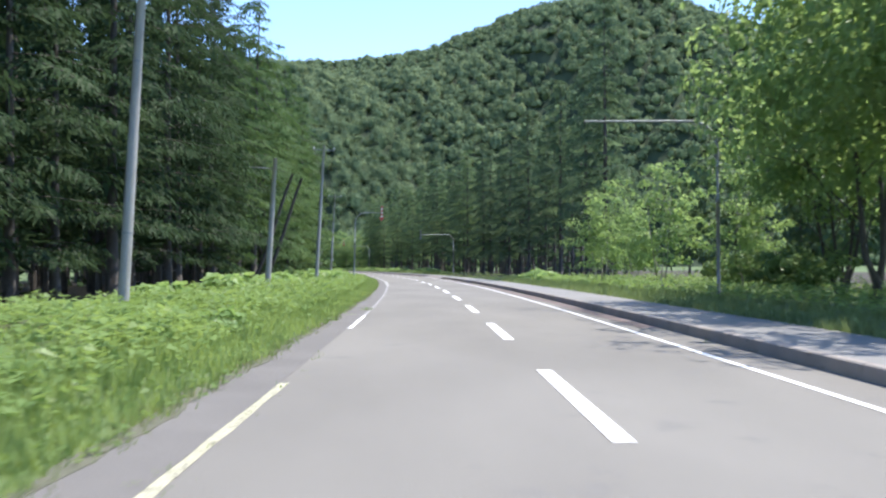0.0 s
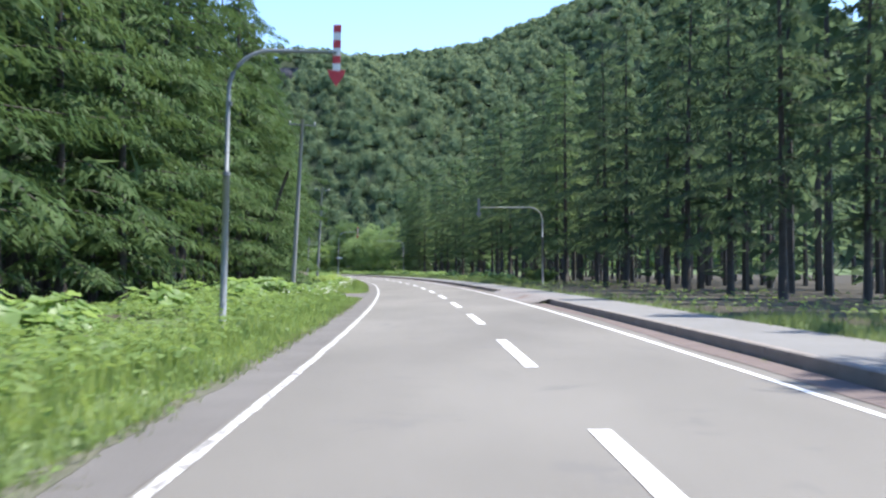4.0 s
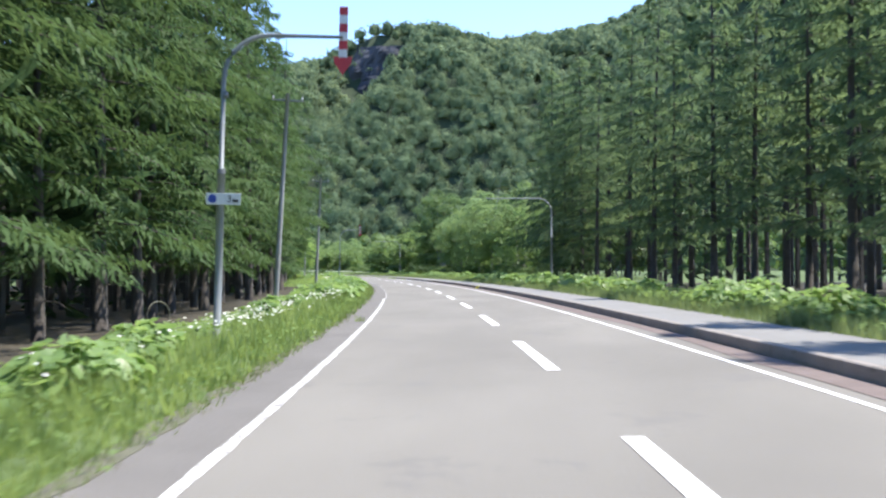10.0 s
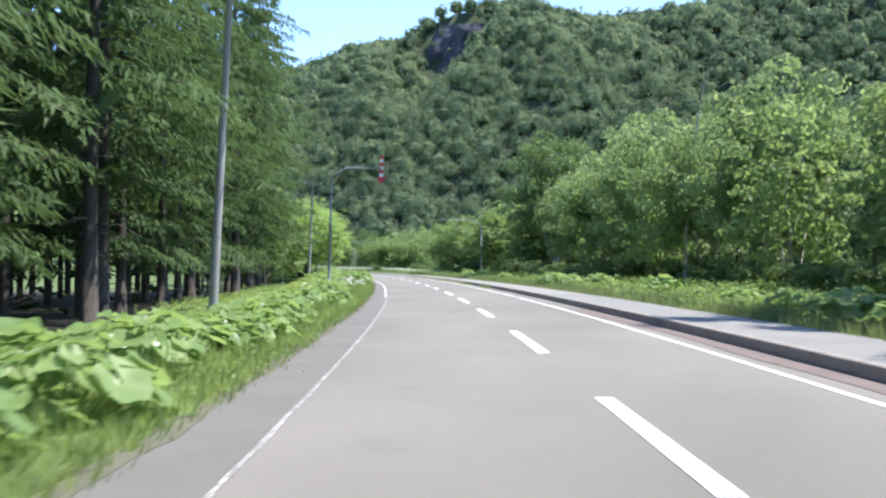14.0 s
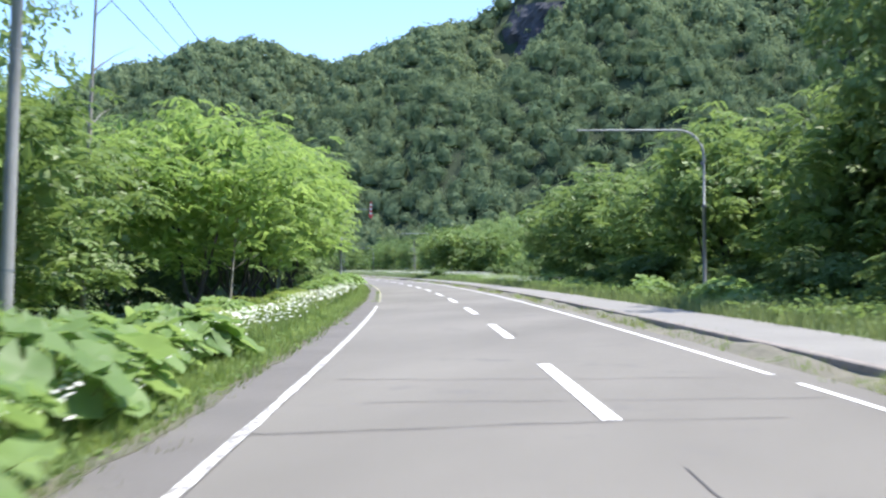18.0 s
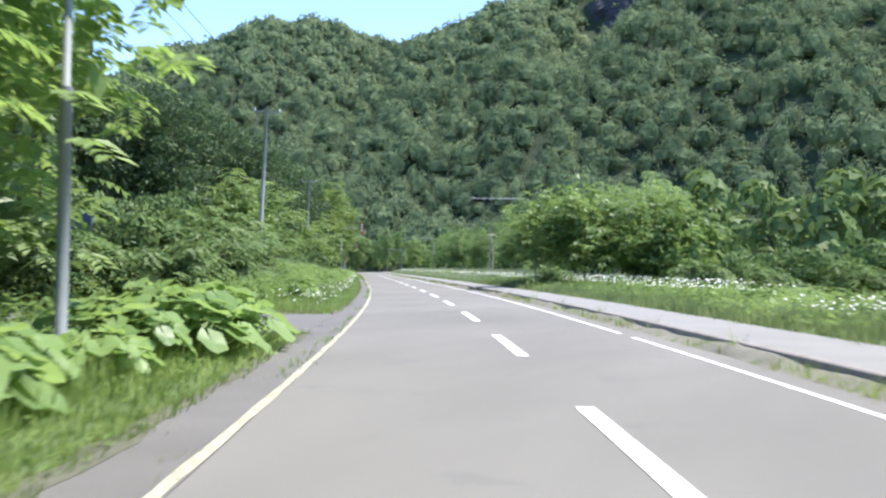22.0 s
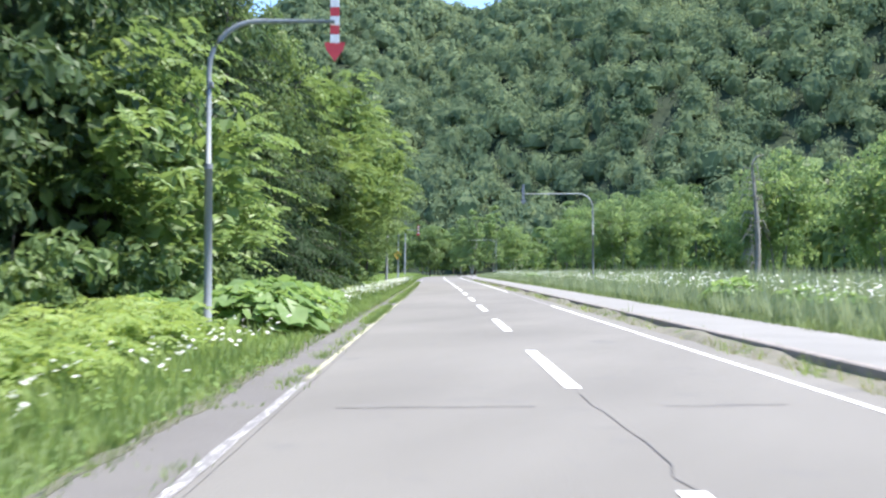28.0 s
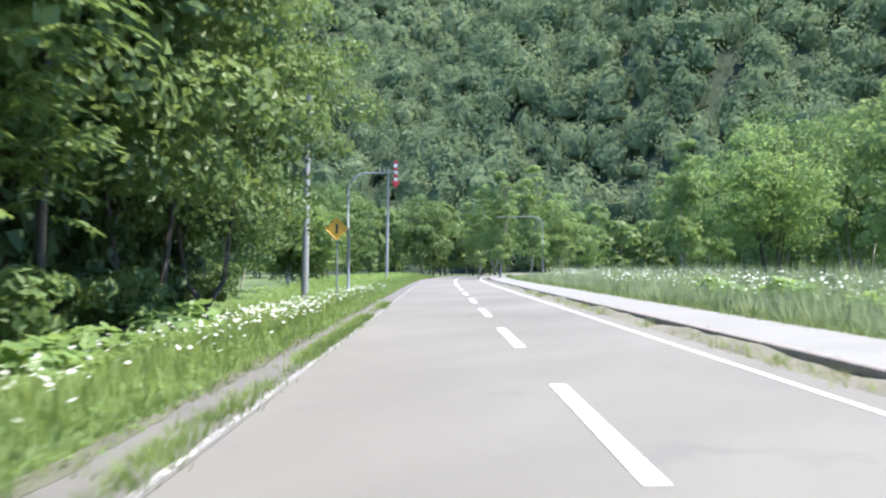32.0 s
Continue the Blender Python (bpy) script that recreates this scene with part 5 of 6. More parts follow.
for at, o, tall, n in ((11.5, -3.28, 0.2, 7), (14.2, -3.1, 0.12, 5), (17.2, -2.84, 0.2, 7), (143.8, -2.95, 0.14, 6), (143.6, -3.1, 0.1, 5), (177.0, -2.95, 0.24, 4), (217.1, 2.95, 0.22, 5), (303.5, -3.15, 0.14, 4), (310.0, -3.1, 0.14, 4)):
    blades(kerb_weeds, at + rng.normal(0, 0.05, n), o + rng.normal(0, 0.05, n), rng.uniform(0.6, 1.1, n) * tall, 6, 0.016, 0.1)
for at in (342.5, 347.0, 353.4, 357.8, 360.6, 366.0, 371.5, 377.0, 383.4, 389.0, 392.5, 396.0, 401.0, 438.0, 447.0, 470.0, 488.0):
    blades(kerb_weeds, at + rng.normal(0, 0.03, 4), 3.14 + rng.normal(0, 0.04, 4), rng.uniform(0.3, 0.55, 4), 4, 0.012, 0.05)
for at in (326.4, 453.6, 503.6):
    o = rng.uniform(-3.45, -2.85, 26)
    blades(kerb_weeds, at + rng.normal(0, 0.06, 26), o, rng.uniform(0.04, 0.14, 26), 6, 0.014, 0.1)
tagged(part("gutter_weeds", kerb_weeds, GRASS), "thin weeds growing along the kerb and the edge line", "weeds", kind="stuff")

under = Shape()


def undergrowth(s0, s1, o0, o1, dens, lo, hi):
    """Small leaves filling a stretch of the verge from lo to hi above the ground."""
    s, o = spread_over(s0, s1, o0, o1, dens * (1.0 if hi < 0.3 else 1.7))
    k = off_drive(s, o) & (wave(s * 1.0 + 2 * o, 77, 2.5) > -0.55)
    s, o = s[k], o[k]
    n = len(s)
    hill_top = (0.55 + 0.45 * wave(s + 1.7 * o, 79, 1.6)) * hi
    c = on_ground(s, o, 0.0)
    c[:, 2] += lo + np.clip(hill_top, 0.1, None) * rng.uniform(0.35, 1.0, n)
    phi = rng.uniform(0, 6.28, n)
    a = np.stack([np.cos(phi), np.sin(phi), rng.uniform(-0.5, 0.3, n)], -1)
    big = 0.36 if hi < 0.3 else 0.62
    v, f = leaves(c, a, np.array([0, 0, 1.0]) + rng.normal(0, 0.35, (n, 3)), big * rng.uniform(0.14, 0.32, n), big * rng.uniform(0.08, 0.18, n), 0.1, True)
    under.add(v, f)


undergrowth(-14, 96, -5.6, -4.1, 22, 0.1, 0.4)
undergrowth(-14, 34, -10.5, -4.6, 46, 0.1, 0.7)
undergrowth(34, 96, -11, -4.8, 34, 0.08, 0.55)
undergrowth(104, 150, -7.6, -4.8, 30, 0.05, 0.36)
undergrowth(150, 262, -8.0, -5, 16, 0.05, 0.35)
undergrowth(-14, 620, -5.6, -3.7, 34, 0.0, 0.22)
undergrowth(-14, 620, -3.62, -3.3, 40, 0.0, 0.05)
undergrowth(545, 640, -11, -5.2, 24, 0.1, 0.7)
undergrowth(255, 300, -11, -5.2, 30, 0.1, 0.6)
undergrowth(300, 370, -11, -5.9, 26, 0.03, 0.32)
undergrowth(382, 440, -11, -5.0, 44, 0.1, 1.05)
undergrowth(380, 396, -17, -5.0, 36, 0.1, 0.9)
undergrowth(360, 396, -26, -17.6, 26, 0.1, 0.9)
undergrowth(360, 370.4, -18, -10, 24, 0.1, 0.8)
undergrowth(93, 108, -12, -4.0, 45, 0.05, 0.4)
undergrowth(360, 370.4, -11, -5.0, 40, 0.1, 0.7)
undergrowth(440, 470, -11, -5.8, 26, 0.05, 0.5)
undergrowth(440, 470, -8.0, -5.0, 40, 0.1, 0.6)
undergrowth(470, 545, -6.6, -5.2, 34, 0.1, 0.4)
undergrowth(0, 60, 6.5, 11, 22, 0.1, 0.6)
undergrowth(60, 74, 7.0, 10.5, 9, 0.05, 0.4)
undergrowth(74, 128, 5.6, 12.5, 2.5, 0.05, 0.4)
undergrowth(128, 255, 7.0, 10.5, 12, 0.05, 0.45)
undergrowth(128, 440, 5.3, 7.4, 16, 0.03, 0.5)
undergrowth(255, 440, 7.2, 13, 22, 0.1, 0.7)
undergrowth(244, 300, 12.5, 22, 12, 0.1, 0.8)
undergrowth(0, 60, 11, 18, 14, 0.1, 0.8)
undergrowth(470, 600, 7, 14, 10, 0.1, 0.9)
tagged(part("undergrowth", under, WEED), "dense leafy weeds and ferns behind the verge", "undergrowth", kind="stuff")


def flower_heads(s, o, lo, hi, size=0.035):
    """Flat white heads on thin stalks."""
    n = len(s)
    root = on_ground(s, o, 0.0)
    h = rng.uniform(lo, hi, n)
    top = root + np.stack([rng.normal(0, 0.05, n), rng.normal(0, 0.05, n), h], -1)
    w = np.arange(6) * math.pi / 3
    ring = np.stack([np.cos(w), np.sin(w), 0 * w], -1)
    r = size * rng.uniform(0.6, 1.3, n)
    tilt = rng.normal(0, 0.35, (n, 2))
    v = top[:, None] + ring[None] * r[:, None, None]
    v[:, :, 2] += (ring[None, :, 0] * tilt[:, None, 0] + ring[None, :, 1] * tilt[:, None, 1]) * r[:, None]
    sh = Shape().add(v.reshape(-1, 3), np.arange(n * 6).reshape(-1, 6), 0)
    st = np.stack([root - [0.004, 0, 0], root + [0.004, 0, 0], top], 1)
    sh.add(st.reshape(-1, 3), np.arange(n * 3).reshape(-1, 3), 1)
    return sh


def drift(s0, s1, o0, o1, n, lo, hi, size, words):
    """Flowers in loose drifts."""
    s, o = rng.uniform(s0, s1, n), rng.uniform(o0, o1, n)
    k = (wave(s + 1.3 * o, 83, 3.0) > rng.uniform(-0.9, 0.5, n)) & off_drive(s, o)
    tagged(part("white_flowers", flower_heads(s[k], o[k], lo, hi, size), [PETALS, STALK]), words, "flowers", kind="stuff")


drift(273, 300, -4.9, -3.85, 800, 0.2, 0.45, 0.03, "thick drift of white daisies at the road's edge")
drift(286, 298, -4.4, -3.6, 420, 0.3, 0.5, 0.03, "white daisies in front of the butterbur")
drift(88, 99, -6.5, -4.2, 200, 0.3, 0.5, 0.027, "white daisies beside the turn-off")
drift(168, 192, -5.6, -4.2, 260, 0.3, 0.5, 0.03, "white daisies beside the sign pole")
drift(113, 118, -5.2, -4.4, 40, 0.3, 0.45, 0.03, "few white daisies in the long grass")
drift(104, 250, -6.2, -4.2, 800, 0.3, 0.55, 0.033, "scattered white flower heads in the verge")
drift(268, 300, -6.6, -4.4, 1200, 0.4, 0.7, 0.033, "drifts of white daisies in the verge")
drift(298, 345, -6.0, -3.9, 2600, 0.25, 0.55, 0.029, "drifts of white daisies in the verge")
drift(378, 440, -5.2, -3.7, 1100, 0.25, 0.5, 0.028, "white daisies in the rough grass")
drift(484, 560, -5.6, -3.5, 1700, 0.28, 0.55, 0.028, "many white daisies along the shoulder")
drift(345, 372, 5.6, 8.5, 900, 0.3, 0.6, 0.034, "white daisies behind the footway")
drift(440, 545, -6.2, -3.6, 2200, 0.28, 0.5, 0.027, "drifts of white daisies in the verge")
drift(380, 470, 6.6, 9.2, 3600, 0.5, 0.8, 0.033, "white band of daisies behind the footway")
drift(440, 590, 5.8, 8.5, 2400, 0.4, 0.8, 0.03, "white flowers scattered along the footway")
drift(470, 590, 6.4, 12.0, 3600, 0.5, 0.95, 0.033, "white flowers in the meadow")


def butterbur(seed, count, tall, wide):
    """A clump of big kidney-shaped leaves on stalks."""
    rng = np.random.default_rng(seed)
    blade, stem = Shape(), Shape()
    for k in range(count):
        phi, r = rng.uniform(0, 6.28), wide * rng.uniform(0, 1) ** 0.45
        h = tall * rng.uniform(0.45 if r > 0.5 * wide else 0.75, 1.05) * (1.0 - 0.55 * (r / wide) ** 2)
        c = np.array([r * math.cos(phi), r * math.sin(phi), h])
        R = rng.uniform(0.1, 0.2) if k % 7 else rng.uniform(0.2, 0.27)
        tilt = np.array([math.cos(phi), math.sin(phi)]) * (rng.uniform(0.0, 0.3) + 0.5 * (r / wide) ** 2) + rng.normal(0, 0.22, 2)
        w = phi + math.pi + np.linspace(0.2, 6.08, 12)
        wav = 1 + 0.06 * np.sin(3 * w + k) + rng.normal(0, 0.04, 12)
        rim = np.stack([np.cos(w) * R * wav, np.sin(w) * R * wav, 0.13 * np.sin(4 * w + k) * R], -1)
        ring = rim * 0.5
        ring[:, 2] -= 0.1 * R
        v = np.concatenate([[[0, 0, -0.2 * R]], ring, rim])
        v[:, 2] += 0.12 * R - v[:, 0] * tilt[0] - v[:, 1] * tilt[1]
        i = np.arange(11)
        n0 = blade.n
        blade.add(v + c, np.stack([1 + i, 2 + i, 14 + i, 13 + i], -1))
        blade.f.append(np.stack([np.zeros(11, int), 2 + i, 1 + i], -1) + n0)
        blade.slot.append(np.zeros(11))
        base = np.array([c[0] * 0.4, c[1] * 0.4, -0.05])
        sv, sf = tube([base, c + [0, 0, -0.08 * R]], [0.013, 0.008], 3)
        stem.add(sv, sf)
    clump = new("butterbur_plant")
    part("foliage", blade, BUTTERBUR, clump, smooth=True)
    part("stem", stem, STALK, clump)
    return tagged(clump, "clump of big round butterbur leaves on tall stalks", "butterbur", "butterbur along the verges")


burs = [butterbur(301 + k, n, t, w) for k, (n, t, w) in enumerate(((64, 0.9, 1.0), (76, 1.0, 1.1), (54, 0.78, 0.95)))]
far_bed, far_stems = Shape(), Shape()


def mesh_arrays(ob):
    v = np.empty(len(ob.data.vertices) * 3)
    ob.data.vertices.foreach_get("co", v)
    loops = np.empty(len(ob.data.loops), np.int32)
    ob.data.loops.foreach_get("vertex_index", loops)
    sizes = np.array([p.loop_total for p in ob.data.polygons])
    starts = np.array([p.loop_start for p in ob.data.polygons])
    return v.reshape(-1, 3), [loops[starts[sizes == k][:, None] + np.arange(k)] for k in (3, 4) if (sizes == k).any()]


BUR_ARRAYS = [[mesh_arrays(c) for c in b.children] for b in burs]


def butterbur_patch(s0, s1, o0, o1, n):
    """Clumps strewn over a stretch; those far from the lane go into the joined bed."""
    for q in range(max(1, int(n * (1.0 if 170 < s0 < 262 and o0 < 0 else 0.72)))):
        kind, s, off, turn = rng.integers(0, 3), rng.uniform(s0, s1), rng.uniform(o0, o1), rng.uniform(0, 6.28)
        size = rng.uniform(0.8, 1.2) * (0.78 if o0 > 0 else 0.55 if s0 < 10 else 0.74 if 195 < s0 < 230 else 0.6 if 104 < s0 < 262 else 0.98 if 285 < s0 < 300 or 460 < s0 < 465 else 0.88)
        if o0 > 0 or o0 < -8.5:
            m = np.array([[math.cos(turn), math.sin(turn), 0], [-math.sin(turn), math.cos(turn), 0], [0, 0, 1]]) * size
            for sh, (v, groups) in zip((far_bed, far_stems), BUR_ARRAYS[kind]):
                n0 = sh.n
                sh.add(v @ m + on_ground(s, off, -0.02), groups[0])
                for g in groups[1:]:
                    sh.f.append(g + n0)
                    sh.slot.append(np.zeros(len(g)))
        else:
            plant(burs[kind], s, off, size, math.degrees(turn))


butterbur_patch(4, 9, -4.9, -4.4, 2)
butterbur_patch(18, 34, -9.6, -8.2, 12)
butterbur_patch(36, 56, -10.2, -8.2, 14)
butterbur_patch(50, 66, -6.6, -6.0, 2)
butterbur_patch(62, 95, -9.5, -6.4, 22)
butterbur_patch(92, 95, -6.5, -5.2, 2)
butterbur_patch(105, 122, -7.6, -5.6, 6)
butterbur_patch(114, 119, -6.2, -5.3, 5)
butterbur_patch(96, 104, -9.5, -7.6, 5)
butterbur_patch(122, 160, -7.6, -5.4, 36)
butterbur_patch(150, 172, -7.4, -5.0, 22)
butterbur_patch(162, 170, -6.3, -5.0, 8)
butterbur_patch(186, 197, -7.2, -5.6, 8)
butterbur_patch(196, 240, -6.6, -4.35, 84)
butterbur_patch(236, 260, -6.7, -4.3, 46)
butterbur_patch(262, 270, -6.0, -4.8, 6)
butterbur_patch(284, 301, -5.5, -4.2, 32)
butterbur_patch(286, 304, -7.4, -5.7, 16)
butterbur_patch(300, 345, -8.0, -6.0, 14)
butterbur_patch(346, 360, -7.0, -4.7, 18)
butterbur_patch(356, 367, -5.8, -4.3, 16)
butterbur_patch(388, 398, -6.0, -5.0, 3)
butterbur_patch(420, 440, -7.5, -6.0, 5)
butterbur_patch(463, 479, -6.9, -4.55, 60)
butterbur_patch(512, 534, -6.8, -5.6, 7)
butterbur_patch(54, 66, 6.2, 7.6, 8)
butterbur_patch(130, 175, 6.6, 7.8, 9)
butterbur_patch(172, 200, 6.0, 8.2, 16)
butterbur_patch(200, 236, 6.0, 8.2, 26)
butterbur_patch(236, 300, 6.0, 8.6, 26)
butterbur_patch(312, 326, 6.4, 8.4, 9)
butterbur_patch(340, 366, 6.8, 9.0, 10)
butterbur_patch(468, 476, 6.6, 8.0, 5)
butterbur_patch(528, 575, 6.4, 9.5, 22)
bed = tagged(part("butterbur_bed", far_bed, BUTTERBUR, smooth=True), "beds of round butterbur leaves away from the lane", "butterbur", kind="stuff")
part("stems", far_stems, STALK, bed)

YELLOW_LEAF = leafy("yellow_leaves", (0.4, 0.4, 0.05), (0.6, 0.56, 0.1), 0.4, 0.02)
yellow_weed = new("yellow_weed")
for k, (turn, tilt, size) in enumerate(((10, 50, 0.34), (165, 42, 0.36), (80, 60, 0.22), (250, 55, 0.24), (300, 66, 0.3))):
    c, d = math.cos(radians(turn)), math.sin(radians(turn))
    up, side = math.sin(radians(tilt)), math.cos(radians(tilt))
    u = np.linspace(0, 1, 6)
    mid = np.stack([c * side * size * u, d * side * size * u, up * size * (u - 0.25 * u ** 2)], -1)
    wide = np.stack([-d * np.sin(np.pi * u ** 0.8), c * np.sin(np.pi * u ** 0.8), 0 * u], -1) * 0.07
    i = np.arange(5)
    part("leaf", Shape().add(np.concatenate([mid - wide, mid + wide]), np.stack([i, 6 + i, 7 + i, i + 1], -1)), YELLOW_LEAF, yellow_weed, smooth=True)
yellow_weed.matrix_basis = place(217.2, 2.92, 0.0)
tagged(yellow_weed, "yellow broad-leaved weed growing against the kerb", "weed")

# ---- poles, posts and signs ----


def utility_pole(tall=9.4, arm=True, side_arm=False):
    """A tapering concrete pole with a crossarm and insulators."""
    pole = new("utility_pole")
    shaft = add_tube(Shape(), [(0, 0, -1.1), (0, 0, 0), (0, 0, tall / 2), (0, 0, tall)], [0.14, 0.135, 0.112, 0.085], 14)
    part("shaft", shaft, CONCRETE, pole, smooth=True)
    for z in (1.9, tall * 0.62):
        r = 0.135 - 0.05 * z / tall + 0.006
        part("band", add_tube(Shape(), [(0, 0, z), (0, 0, z + 0.05)], [r, r], 14), STEEL, pole, "steel strap")
    if arm:
        part("crossarm", box((1.5, 0.075, 0.075), (0, 0.13, tall - 0.3), 0.008), STEEL_DARK, pole)
        for x in (-0.68, 0.0, 0.68):
            zz = np.array([0, 0.03, 0.05, 0.1, 0.12, 0.17])
            ins = add_tube(Shape(), np.stack([0 * zz + x, 0 * zz + 0.13, zz + tall - 0.26], -1), [0.015, 0.02, 0.05, 0.05, 0.03, 0.03], 8)
            part("insulator", ins, PORCELAIN, pole, "white porcelain insulator")
    if side_arm:
        part("side_arm", add_tube(Shape(), [(0, 0, tall - 0.45), (-1.1, 0.4, tall - 0.4)], [0.03, 0.02], 6), STEEL, pole, "grey bracket arm")
    return tagged(pole, "grey concrete utility pole with a crossarm in the verge" if arm else "short grey concrete pole with a bracket arm", "utility pole", "utility poles along the road")


POLES = [(12.7, -8.2), (62, -7.5), (112, -7.4), (162, -7.4), (203.5, -7.8), (251, -7.5), (303.6, -8.0), (357, -9.0), (404, -8.2), (452, -8.2), (548, -6.0), (598, -5.6)]
tall_pole = utility_pole()
plant(utility_pole(5.7, False, True), 33, -7.6, 1.0, 0, 3.6)


def stand(model, s, off, z, size, lean):
    """Stand a copy of a pole at a height; the first one is the model itself."""
    m = place(s, off, z, 0, lean) @ Matrix.Scale(size, 4)
    if s == POLES[0][0]:
        model.matrix_basis = m
    else:
        copy_thing(model, m @ Matrix.Diagonal((*(1 / v for v in model.scale), 1)))


SHORTER = {303.6: 0.87, 404: 0.87}
for s, off in POLES:
    stand(tall_pole, s, off, 0.04 if s not in SHORTER else float(level(s, off)), SHORTER.get(s, 1.0), float(np.interp(s, [0, 200, 251, 310, 404, 452], [3.4, 3.4, 2.6, 2.0, 2.6, 1.2])))


def cable(a, b, sag):
    u = np.linspace(0, 1, 14)
    p = np.array(a)[None] * (1 - u)[:, None] + np.array(b)[None] * u[:, None]
    p[:, 2] -= 4 * sag * u * (1 - u)
    ob = part("power_cable", add_tube(Shape(), p, np.full(14, 0.011), 4), CABLE)
    return tagged(ob, "thin black overhead cable between the poles", "cable", "overhead cables")


ends = [(-45, -8.0)] + POLES
for (s0, o0), (s1, o1) in zip(ends[:-1], ends[1:]):
    for x in (-0.68, 0.0, 0.68):
        lean = [9.3 * math.sin(radians(float(np.interp(s, [0, 200, 251, 310, 404, 452], [3.4, 3.4, 2.6, 2.0, 2.6, 1.2])))) for s in (s0, s1)]
        (xa, ya), (xb, yb) = plan(s0, o0 + x + lean[0]), plan(s1, o1 + x + lean[1])
        za, zb = ((float(level(s, o)) if s in SHORTER else 0.04) + 9.3 * SHORTER.get(s, 1.0) for s, o in ((s0, o0), (s1, o1)))
        cable((float(xa), float(ya), za), (float(xb), float(yb), zb), 0.35 + abs(s1 - s0) * 0.006)


def arrow_post(pole_off, tip_off, front=True, z0=5.4, hung=True):
    """A curved steel post whose arm hangs a striped arrow over the road's edge."""
    grey = STEEL if front else STEEL_DARK
    post = new("arrow_post")
    reach = tip_off - pole_off
    d = 1 if reach > 0 else -1
    r = 0.8
    w = np.linspace(0, math.pi / 2, 8)
    bend = [(d * r * (1 - math.cos(q)), 0, z0 - r + r * math.sin(q)) for q in w]
    part("pole", add_tube(Shape(), [(0, 0, -0.4), (0, 0, 3.0)], [0.068 if front else 0.06] * 2, 12), grey, post, smooth=True)
    part("collar", add_tube(Shape(), [(0, 0, 2.97), (0, 0, 3.05)], [0.072, 0.072], 12), STEEL_DARK, post)
    part("arm", add_tube(Shape(), [(0, 0, 3.0)] + bend + [(reach, 0, z0)], np.array([0.042] * 9 + [0.028]), 10), STEEL, post, smooth=True)
    part("clamp", box((0.06, 0.1, 0.1), (0.05 * d, -0.03, z0 - r - 0.25), 0.01), STEEL_DARK, post)
    if not hung:
        part("end_cap", add_tube(Shape(), [(reach - 0.02 * d, 0, z0), (reach + 0.03 * d, 0, z0)], [0.034, 0.034], 10), STEEL_DARK, post)
        return tagged(post, "curved galvanised post with a long bare arm over the footway", "road marker", "arrow posts along the road")
    arrow = part("arrow", box((0.15, 0.012, 0.9), (reach, 0.062, z0 + 0.1), 0.003), STEEL_DARK, post, "hanging arrow plate with a grey back")
    y = 0.05
    for k in range(6 if front else 0):
        zt = z0 + 0.55 - 0.15 * k
        part("stripe", box((0.15, 0.008, 0.148), (reach, y, zt - 0.075), 0.002), RED if k % 2 == 0 else WHITE, arrow, "red stripe" if k % 2 == 0 else "white stripe")
    tri = np.array([(-0.17, -0.004, 0.0), (0.17, -0.004, 0.0), (0.14, -0.004, -0.12), (0.0, -0.004, -0.32), (-0.14, -0.004, -0.12)])
    tri = tri + (reach, y, z0 - 0.33)
    both = np.concatenate([tri, tri + (0, 0.016, 0)])
    hd_ = Shape().add(both, [[0, 1, 2, 3, 4]])
    hd_.f += [np.array([[9, 8, 7, 6, 5]]), np.array([[k, (k + 1) % 5, (k + 1) % 5 + 5, k + 5] for k in range(5)])]
    hd_.slot += [np.zeros(1), np.zeros(5)]
    part("arrowhead", hd_, RED if front else STEEL_DARK, arrow, "red arrowhead" if front else "grey arrowhead back")
    return tagged(post, "curved galvanised post hanging a red and white arrow over the road" if front else "curved galvanised post with the grey back of a hanging arrow", "road marker",
                  "arrow posts along the road")


left_post = arrow_post(-5.1, -3.05)
for s, lean in ((73, 1.5), (171.3, 1.5), (265, 1.0), (362, 0.6), (462, 0.2), (556, 0.2)):
    plant(left_post, s, -5.1, 1.0, 0, lean)
right_post = arrow_post(-7.6, -3.6, False)
plant(right_post, 506.5, 7.6, 1.0, 180, 0)
bare_post = arrow_post(-7.6, -3.6, False, 5.4, False)
for s in (20.3, 218.2, 320.5, 418, 603):
    plant(bare_post, s, 7.6, 1.0, 180, 0)
plant(arrow_post(-7.6, -3.6, False, 4.9), 119.5, 7.6, 1.0, 180, 0)


def letters(text, size, at, mat, parent):
    cu = bpy.data.curves.new("figure", "FONT")
    cu.body, cu.size, cu.extrude, cu.align_x, cu.align_y = text, size, 0.002, "CENTER", "CENTER"
    ob = new("figure", cu)
    me = bpy.data.meshes.new_from_object(ob)
    bpy.data.objects.remove(ob)
    me.materials.clear()
    me.materials.append(mat)
    return part("figure", me, None, parent, at=at)


plate = part("distance_sign", box((0.6, 0.01, 0.2), (0, -0.09, 2.4), 0.002), WHITE, at=place(171.3, -5.03, 0, 0, 1.5))
part("symbol", add_tube(Shape(), [(-0.19, -0.098, 2.4), (-0.19, -0.094, 2.4)], [0.075, 0.075], 14), BLUE, plate, "round blue symbol")
letters("3", 0.17, Matrix.Translation((0.1, -0.098, 2.4)) @ Matrix.Rotation(math.pi / 2, 4, "X"), INK, plate)
part("word_bar", box((0.1, 0.004, 0.05), (0.21, -0.097, 2.37)), INK, plate)
part("bracket", box((0.2, 0.05, 0.05), (0, -0.06, 2.4), 0.004), STEEL, plate)
tagged(plate, "small white distance plate on the arrow post", "road sign")

